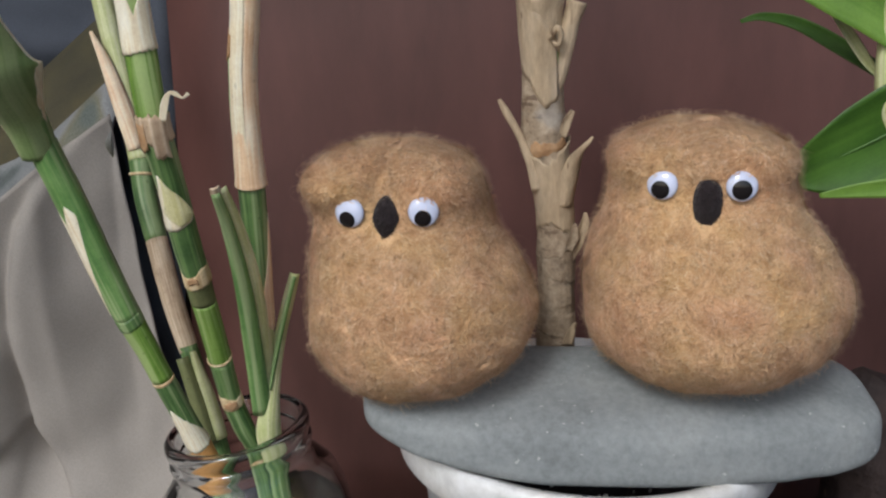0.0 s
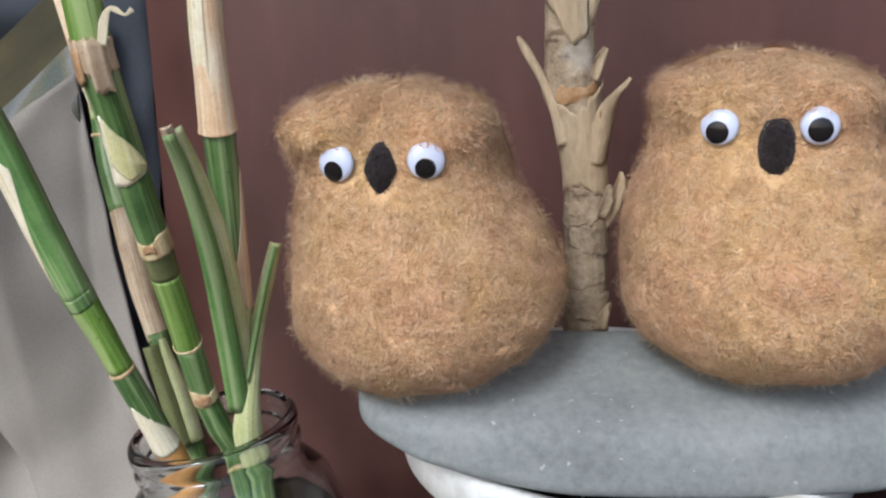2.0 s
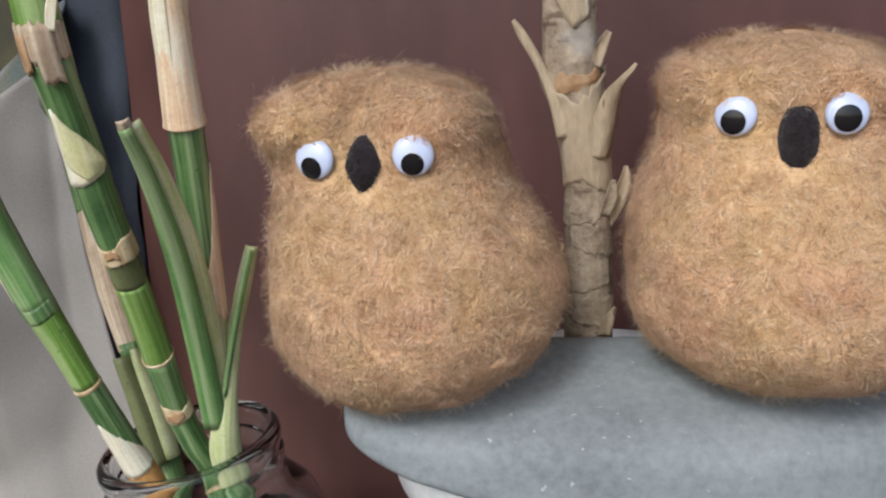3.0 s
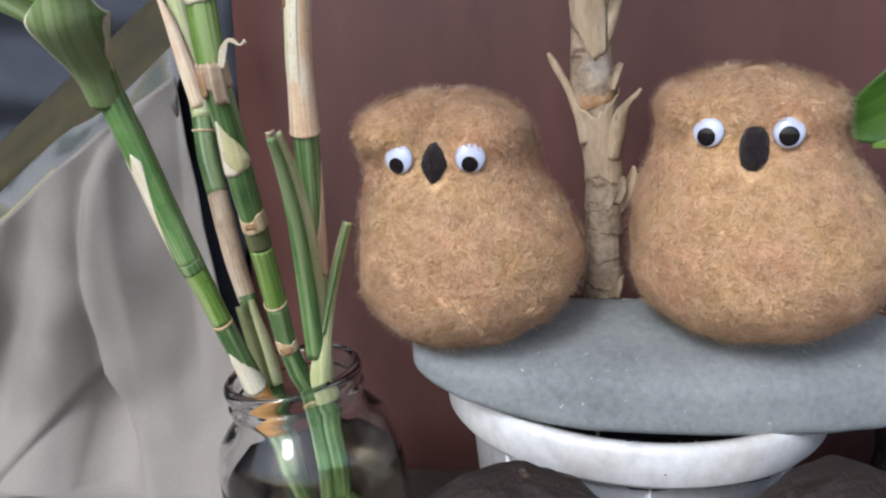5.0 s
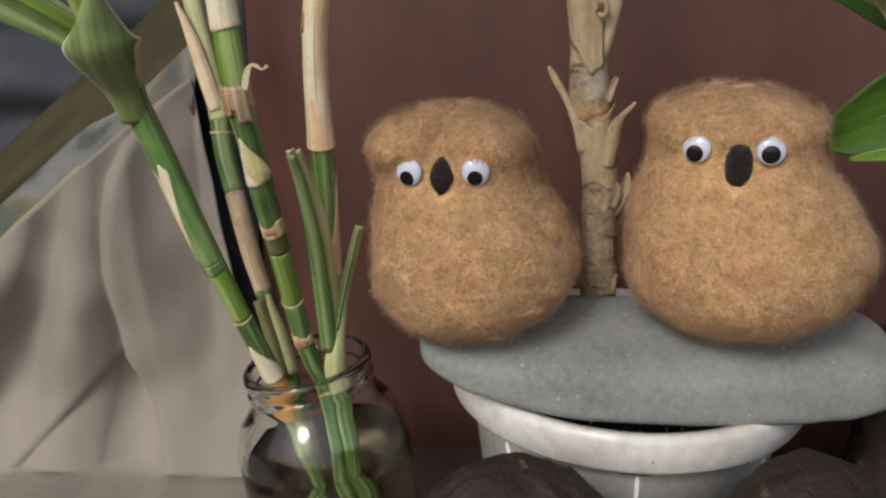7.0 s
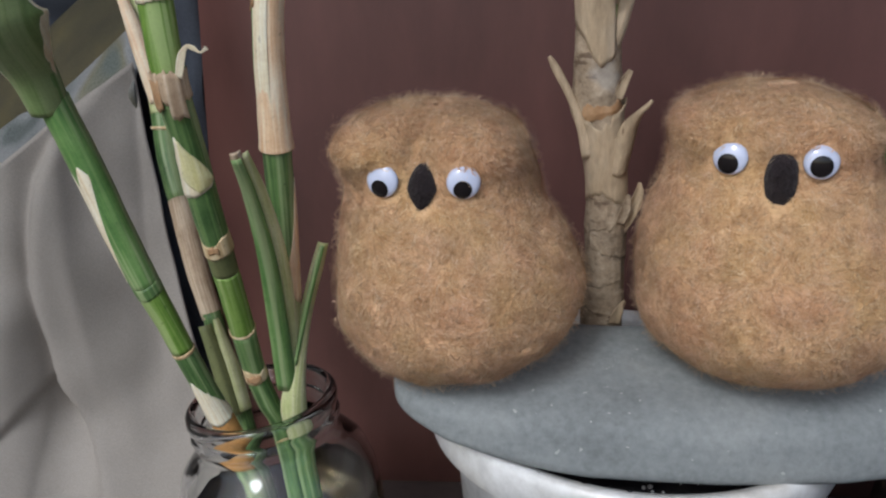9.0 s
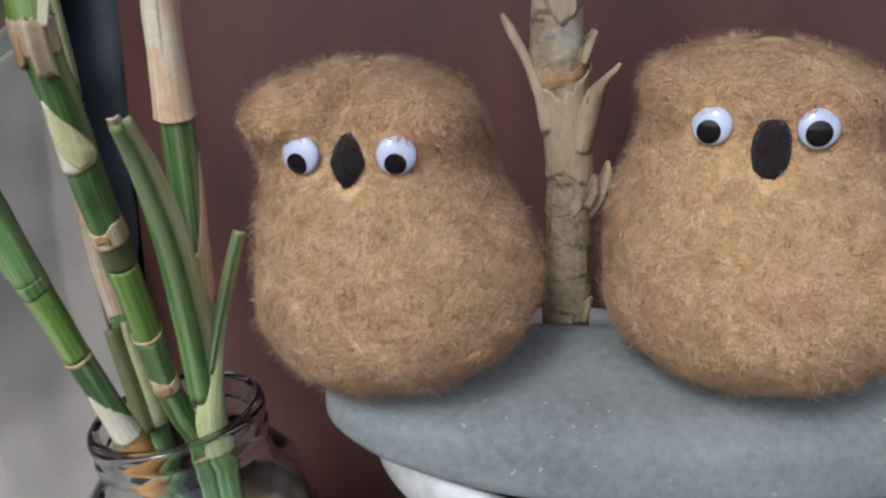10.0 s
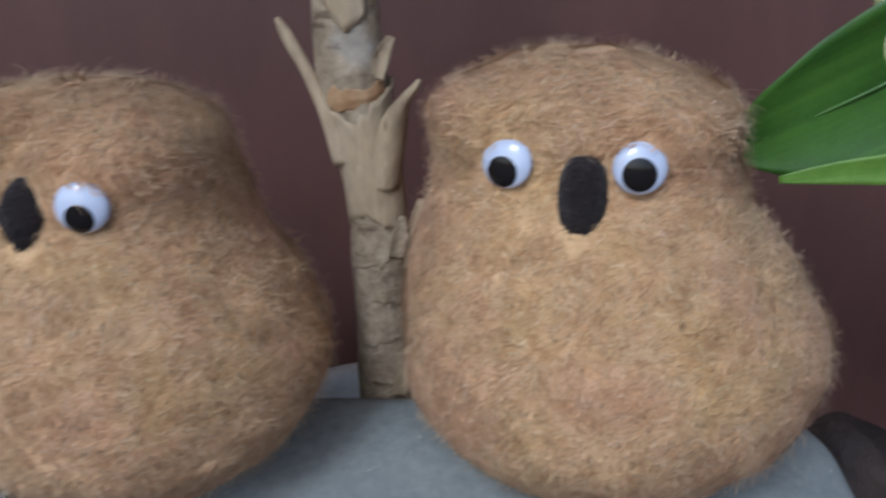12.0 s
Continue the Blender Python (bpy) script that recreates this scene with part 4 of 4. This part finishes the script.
stem("tall jointed green stem with dry rings, buds and husks", [
    (JOINTED[:6], GREEN, "lower_stem"),
    (JOINTED[5:8], LIGHT_GREEN, "middle_stem"),
    (JOINTED[7:9], OLIVE_GREEN, "middle_stem"),
    (JOINTED[8:12], GREEN, "upper_stem"),
    (JOINTED[11:], LIGHT_GREEN, "upper_stem"),
], [
    (wrap(JOINTED, -178, 178, [(-178, 0.1235), (0, 0.1222), (178, 0.1235)], [(-178, 0.1250), (0, 0.1238), (178, 0.1250)], ((0, 1.02), (0.5, 1.07), (1, 1.02)), 30, 4, 0.0003), NODE, "node_ring"),
    (wrap(JOINTED, -150, 150, [(-150, 0.1505), (0, 0.1492), (150, 0.151)], [(-150, 0.1560), (-20, 0.1570), (40, 0.1545), (150, 0.1570)], ((0, 1.07), (0.4, 1.05), (1, 1.03)), 30, 6, 0.0003, 0.0006, 1.0), NODE, "node_scale"),
    (wrap(JOINTED, -30, 40, [(-30, 0.1515), (10, 0.1500), (40, 0.1520)], [(-30, 0.1530), (10, 0.1546), (40, 0.1535)], ((0, 1.16), (1, 1.10)), 14, 4, ragged=0.001, seed=6.0), ROOT_BARK, "leaf_scar"),
    (wrap(JOINTED, -178, 178, [(-178, 0.1765), (-40, 0.1748), (40, 0.1750), (178, 0.1770)], [(-178, 0.1780), (-40, 0.1760), (40, 0.1764), (178, 0.1788)], ((0, 1.02), (0.5, 1.09), (1, 1.06)), 36, 4, 0.0003, 0.0005), NODE, "node_ring"),
    (wrap(JOINTED, -160, 160, [(-160, 0.2165), (-20, 0.2150), (50, 0.2160), (160, 0.2170)], [(-160, 0.2235), (-50, 0.2215), (0, 0.2205), (45, 0.2240), (160, 0.2235)], ((0, 1.09), (0.5, 1.07), (1, 1.03)), 36, 8, 0.0003, 0.0005, 4.0), NODE, "node_scale"),
    (wrap(JOINTED, -25, 20, [(-25, 0.2180), (20, 0.2182)], [(-25, 0.2195), (0, 0.2215), (20, 0.2198)], ((0, 1.15), (1, 1.09)), 10, 4, ragged=0.001, seed=7.0), ROOT_BARK, "leaf_scar"),
    (wrap(JOINTED, -140, 70, [(-140, 0.2435), (-70, 0.2410), (0, 0.2420), (70, 0.2450)], [(-140, 0.2490), (-70, 0.2525), (-40, 0.2600), (-26, 0.2665), (-5, 0.2600), (70, 0.2490)], ((0, 1.07), (0.3, 1.08), (1, 1.02)), 34, 12, 0.0004, 0.0005, 2.0), CREAM, "bud_scale"),
    (wrap(JOINTED, -30, 72, [(-30, 0.2480), (15, 0.2435), (72, 0.2460)], [(-30, 0.2530), (-14, 0.2645), (4, 0.2610), (40, 0.2560), (72, 0.2500)], ((0, 1.10), (0.4, 1.24), (0.75, 1.16), (1, 1.04)), 26, 14, 0.0005, 0.0003, 8.0), CREAM_GREEN, "bud"),
    (wrap(JOINTED, -175, 175, 0.2770, 0.2858, ((0, 1.10), (0.6, 1.06), (1, 1.10)), 44, 6, ragged=0.0022, seed=3.0), DULL, "dry_collar"),
    (wrap(JOINTED, 2, 52, [(2, 0.2735), (20, 0.2718), (34, 0.2728), (52, 0.2715)], 0.2855, ((0, 1.20), (1, 1.13)), 16, 8, ragged=0.0012, seed=9.0), DULL, "peeled_strip"),
    (wrap(JOINTED, -70, -18, [(-70, 0.2755), (-40, 0.2740), (-18, 0.2760)], 0.2835, ((0, 1.16), (1, 1.11)), 14, 6, ragged=0.0015, seed=12.0), ROOT_BARK, "peeled_strip"),
    (blade([(-0.0998, 0.3098, 0.2840, 0.0012), (-0.0982, 0.3090, 0.2905, 0.0013), (-0.0962, 0.3085, 0.2940, 0.0007), (-0.0938, 0.3083, 0.2938, 0.0010), (-0.0915, 0.3080, 0.2925, 0.0004), (-0.0893, 0.3080, 0.2940, 0.0008)], 0.2), CREAM, "torn_fibre"),
    (wrap(JOINTED, -178, 178, [(-178, 0.3085), (-30, 0.3072), (30, 0.3082), (178, 0.3095)], [(-178, 0.332), (-60, 0.340), (-20, 0.334), (15, 0.321), (60, 0.331), (178, 0.332)], ((0, 1.10), (0.2, 1.06), (1, 1.04)), 44, 14, ragged=0.001, seed=5.0), CREAM, "sheath_remnant"),
])

# the stem behind it, wrapped in dry sheath
stem("slender stem wrapped in cream and peach dry sheaths", [
    ([(-0.0920, 0.3920, 0.0200, 0.00382), (-0.1040, 0.3920, 0.0800, 0.00408), (-0.1120, 0.3920, 0.1180, 0.00425), (-0.1190, 0.3940, 0.1450, 0.00459), (-0.1245, 0.3970, 0.1650, 0.00442)], GREEN, "lower_stem"),
    ([(-0.1240, 0.3970, 0.1620, 0.00476), (-0.1330, 0.4060, 0.1850, 0.00527), (-0.1430, 0.4200, 0.2120, 0.00544)], DULL, "dry_sheath"),
    ([(-0.1430, 0.4200, 0.2120, 0.00544), (-0.1500, 0.4300, 0.2310, 0.00578), (-0.1530, 0.4360, 0.2500, 0.00578)], GREEN, "middle_stem"),
    ([(-0.1530, 0.4360, 0.2500, 0.00578), (-0.1570, 0.4400, 0.2700, 0.00561), (-0.1640, 0.4460, 0.3000, 0.00527), (-0.1710, 0.4500, 0.3350, 0.00510)], PALE, "upper_stem"),
], [
    (blade([(-0.1530, 0.4308, 0.2560, 0.00408), (-0.1585, 0.4328, 0.2760, 0.00442), (-0.1660, 0.4358, 0.2980, 0.00289), (-0.1730, 0.4388, 0.3130, 0.00085)], -0.5), SHEATH, "dry_sheath"),
    (band((-0.1520, 0.434, 0.2430), (0, 0.2, 0.9), 0.0072), NODE, "node_ring"),
    (blade([(-0.1130, 0.3835, 0.1180, 0.0040), (-0.1180, 0.3845, 0.1400, 0.0038), (-0.1245, 0.3865, 0.1625, 0.0030)], -0.5), OLIVE_GREEN, "leaf_stub"),
    (blade([(-0.1090, 0.3858, 0.1200, 0.00391), (-0.1140, 0.3868, 0.1420, 0.00391), (-0.1200, 0.3888, 0.1650, 0.00136)], -0.6), PALE, "dry_sheath"),
])

# the upright stem with split leaves
UPRIGHT = [(-0.0700, 0.3800, 0.0200, 0.0043), (-0.0760, 0.3760, 0.0800, 0.0046), (-0.0805, 0.3710, 0.1240, 0.0048), (-0.0800, 0.3640, 0.1500, 0.0049), (-0.0790, 0.3590, 0.1750, 0.0047), (-0.0768, 0.3500, 0.2100, 0.0045), (-0.0762, 0.3430, 0.2350, 0.0052), (-0.0758, 0.3380, 0.2560, 0.0054),
           (-0.0752, 0.3320, 0.2820, 0.0054), (-0.0740, 0.3280, 0.3020, 0.0053), (-0.0715, 0.3250, 0.3220, 0.0054), (-0.0690, 0.3210, 0.3600, 0.0054)]
stem("upright stem in peach sheath with split green leaf stubs", [
    (UPRIGHT[:4], GREEN, "lower_stem"),
    (UPRIGHT[3:6], PALE, "stem_core"),
    (UPRIGHT[5:8], GREEN, "upper_stem"),
    ([(-0.0758, 0.3375, 0.2562, 0.0066), (-0.0757, 0.3362, 0.2615, 0.0060)] + UPRIGHT[8:], SHEATH, "dry_sheath"),
], [
    (wrap(UPRIGHT, -100, 8, [(-100, 0.2600), (-30, 0.2590), (8, 0.2720)], 0.356, ((0, 1.06), (0.1, 1.015), (1, 1.015)), 24, 24, 0.0002, 0.0004), CREAM, "sheath_edge"),
    (wrap(UPRIGHT, -130, -62, [(-130, 0.2800), (-95, 0.2760), (-62, 0.2900)], [(-130, 0.3060), (-80, 0.3060), (-62, 0.3040)], ((0, 1.035), (1, 1.035)), 16, 12, 0.0002, 0.0006), MID_GREEN, "leaf_stripe"),
    (wrap(UPRIGHT, -95, -50, [(-95, 0.3040), (-50, 0.3060)], [(-95, 0.3150), (-50, 0.3130)], ((0, 1.14), (1, 1.08)), 10, 5, 0.0006, 0.002), ROOT_BARK, "dry_scale"),
    (wrap(UPRIGHT, 5, 150, [(5, 0.1980), (60, 0.1900), (150, 0.1900)], [(5, 0.2030), (50, 0.2200), (85, 0.2400), (105, 0.2435), (125, 0.2340), (150, 0.2200)], ((0, 1.12), (0.6, 1.08), (1, 1.04)), 26, 16, 0.0004, 0.0008), SHEATH, "dry_sheath"),
    (blade([(-0.0798, 0.3598, 0.1460, 0.0052), (-0.0788, 0.3498, 0.1800, 0.0052), (-0.0776, 0.3343, 0.2150, 0.0046), (-0.0786, 0.3188, 0.2420, 0.0036), (-0.0802, 0.3058, 0.2600, 0.0027)], -0.45), PALE, "leaf_stub"),
    (blade([(-0.0808, 0.3568, 0.1470, 0.0042), (-0.0804, 0.3458, 0.1800, 0.0040), (-0.0796, 0.3305, 0.2150, 0.0034), (-0.0802, 0.3158, 0.2420, 0.0025), (-0.0812, 0.3042, 0.2585, 0.0017)], -0.35), MID_GREEN, "leaf_stripe"),
    (blade([(-0.0810, 0.3062, 0.2575, 0.0022), (-0.0812, 0.3035, 0.2610, 0.0018)], -0.4, thick=0.0010), DULL, "dry_tip"),
    (blade([(-0.0785, 0.3628, 0.1220, 0.0051), (-0.0785, 0.3578, 0.1380, 0.0056), (-0.0760, 0.3568, 0.1580, 0.0036), (-0.0718, 0.3568, 0.1810, 0.0027), (-0.0665, 0.3573, 0.2020, 0.0026), (-0.0635, 0.3578, 0.2130, 0.0022)], -0.5), PALE, "leaf_stub"),
    (blade([(-0.0768, 0.3553, 0.1600, 0.0008), (-0.0716, 0.3550, 0.1830, 0.0012), (-0.0664, 0.3557, 0.2030, 0.0012), (-0.0638, 0.3566, 0.2122, 0.0010)], -0.3), MID_GREEN, "leaf_stripe"),
])


# ---- leafy plant beside the larger owl ----
def leafy_plant():
    t = empty("leafy_plant", pose(0, 0, 0))
    tagged(t, "green broad-leaved plant with a pale yellow-green stem", "plant")
    part("stem", tube([(0.275, 0.405, 0.0, 0.006), (0.260, 0.385, 0.15, 0.0055), (0.228, 0.370, 0.235, 0.005), (0.192, 0.365, 0.272, 0.0045), (0.1815, 0.362, 0.298, 0.0042), (0.1815, 0.360, 0.36, 0.004)], 14), PALE, t)
    part("trunk", tube([(0.242, 0.432, 0.0, 0.030), (0.240, 0.432, 0.07, 0.027), (0.237, 0.430, 0.10, 0.025), (0.236, 0.430, 0.126, 0.020), (0.238, 0.430, 0.133, 0.008)], 28, 8, 0.18), SHELL, t, "rough dark brown fibrous trunk")
    part("leaf", blade([(0.1495, 0.372, 0.2515, 0.002), (0.1555, 0.370, 0.2550, 0.0090), (0.1640, 0.367, 0.2600, 0.0150), (0.1780, 0.365, 0.2680, 0.0200), (0.200, 0.361, 0.281, 0.0220), (0.235, 0.358, 0.297, 0.015), (0.265, 0.36, 0.303, 0.002)], 0.25, 12), LEAF, t)
    part("midrib", tube([(0.1560, 0.3695, 0.2550, 0.0003), (0.1780, 0.3642, 0.2678, 0.0005), (0.200, 0.3602, 0.2808, 0.0006), (0.235, 0.3572, 0.2968, 0.0005)], 8), LEAF, t)
    part("leaf", blade([(0.1600, 0.362, 0.2465, 0.0010), (0.1740, 0.360, 0.2490, 0.0030), (0.195, 0.357, 0.2520, 0.0046), (0.225, 0.356, 0.258, 0.0040), (0.25, 0.358, 0.262, 0.001)], 0.2), LEAF_EDGE, t)
    part("leaf", blade([(0.118, 0.362, 0.346, 0.003), (0.1385, 0.361, 0.337, 0.0075), (0.157, 0.360, 0.3285, 0.0092), (0.178, 0.360, 0.3175, 0.0090), (0.21, 0.36, 0.298, 0.008), (0.25, 0.36, 0.27, 0.002)], 0.2), LEAF_EDGE, t)
    part("leaf", blade([(0.1310, 0.395, 0.318, 0.0008), (0.1400, 0.394, 0.320, 0.0018), (0.1550, 0.392, 0.317, 0.0028), (0.1720, 0.388, 0.308, 0.0035), (0.190, 0.38, 0.296, 0.003)], 0.3), LEAF, t)
    part("leaf", blade([(0.1610, 0.374, 0.322, 0.0008), (0.1690, 0.373, 0.313, 0.0026), (0.1770, 0.371, 0.302, 0.0024), (0.184, 0.369, 0.294, 0.0008)], 0.3), PALE, t)
    part("leaf", blade([(0.219, 0.41, 0.240, 0.002), (0.228, 0.41, 0.222, 0.006), (0.242, 0.41, 0.19, 0.009), (0.252, 0.41, 0.14, 0.004)], 0.3), LEAF, t)
    return t


leafy_plant()


# ---- ribbed brown shells in front of the pot ----
def shell(at, rx, ry, h, label, yaw, ribs):
    bm = bmesh.new()
    rows = []
    n = 96
    for j in range(22):
        f = j / 21
        ph = f * math.pi / 2
        row = []
        for i in range(n):
            a = 2 * math.pi * i / n
            rib = 1 + ribs * math.sin(a * 23 + 3 * noise.noise((math.cos(a), math.sin(a), 0))) * math.sin(ph)
            r = math.sin(ph) ** 0.80 * rib
            row.append(bm.verts.new((rx * r * math.cos(a), ry * r * math.sin(a), h * (math.cos(ph) ** 0.9) + 0.0025 * noise.noise((6 * r * math.cos(a), 6 * r * math.sin(a), at[0] * 9)))))
        rows.append(row)
    grid_faces(bm, rows, True)
    bmesh.ops.recalc_face_normals(bm, faces=bm.faces)
    bm.faces.new(rows[-1])
    ob = part("brown_shell", bm, SHELL)
    ob.matrix_world = pose(*at, 0, 0, yaw)
    return tagged(ob, label, "shell", "brown shells by the pot")


shell((0.010, 0.262, 0.0), 0.062, 0.044, 0.1455, "dark brown ribbed rounded shell standing before the white pot", 10, 0.045)
shell((0.123, 0.262, 0.0), 0.060, 0.044, 0.150, "smoother dark brown rounded shell before the white pot", 40, 0.012)
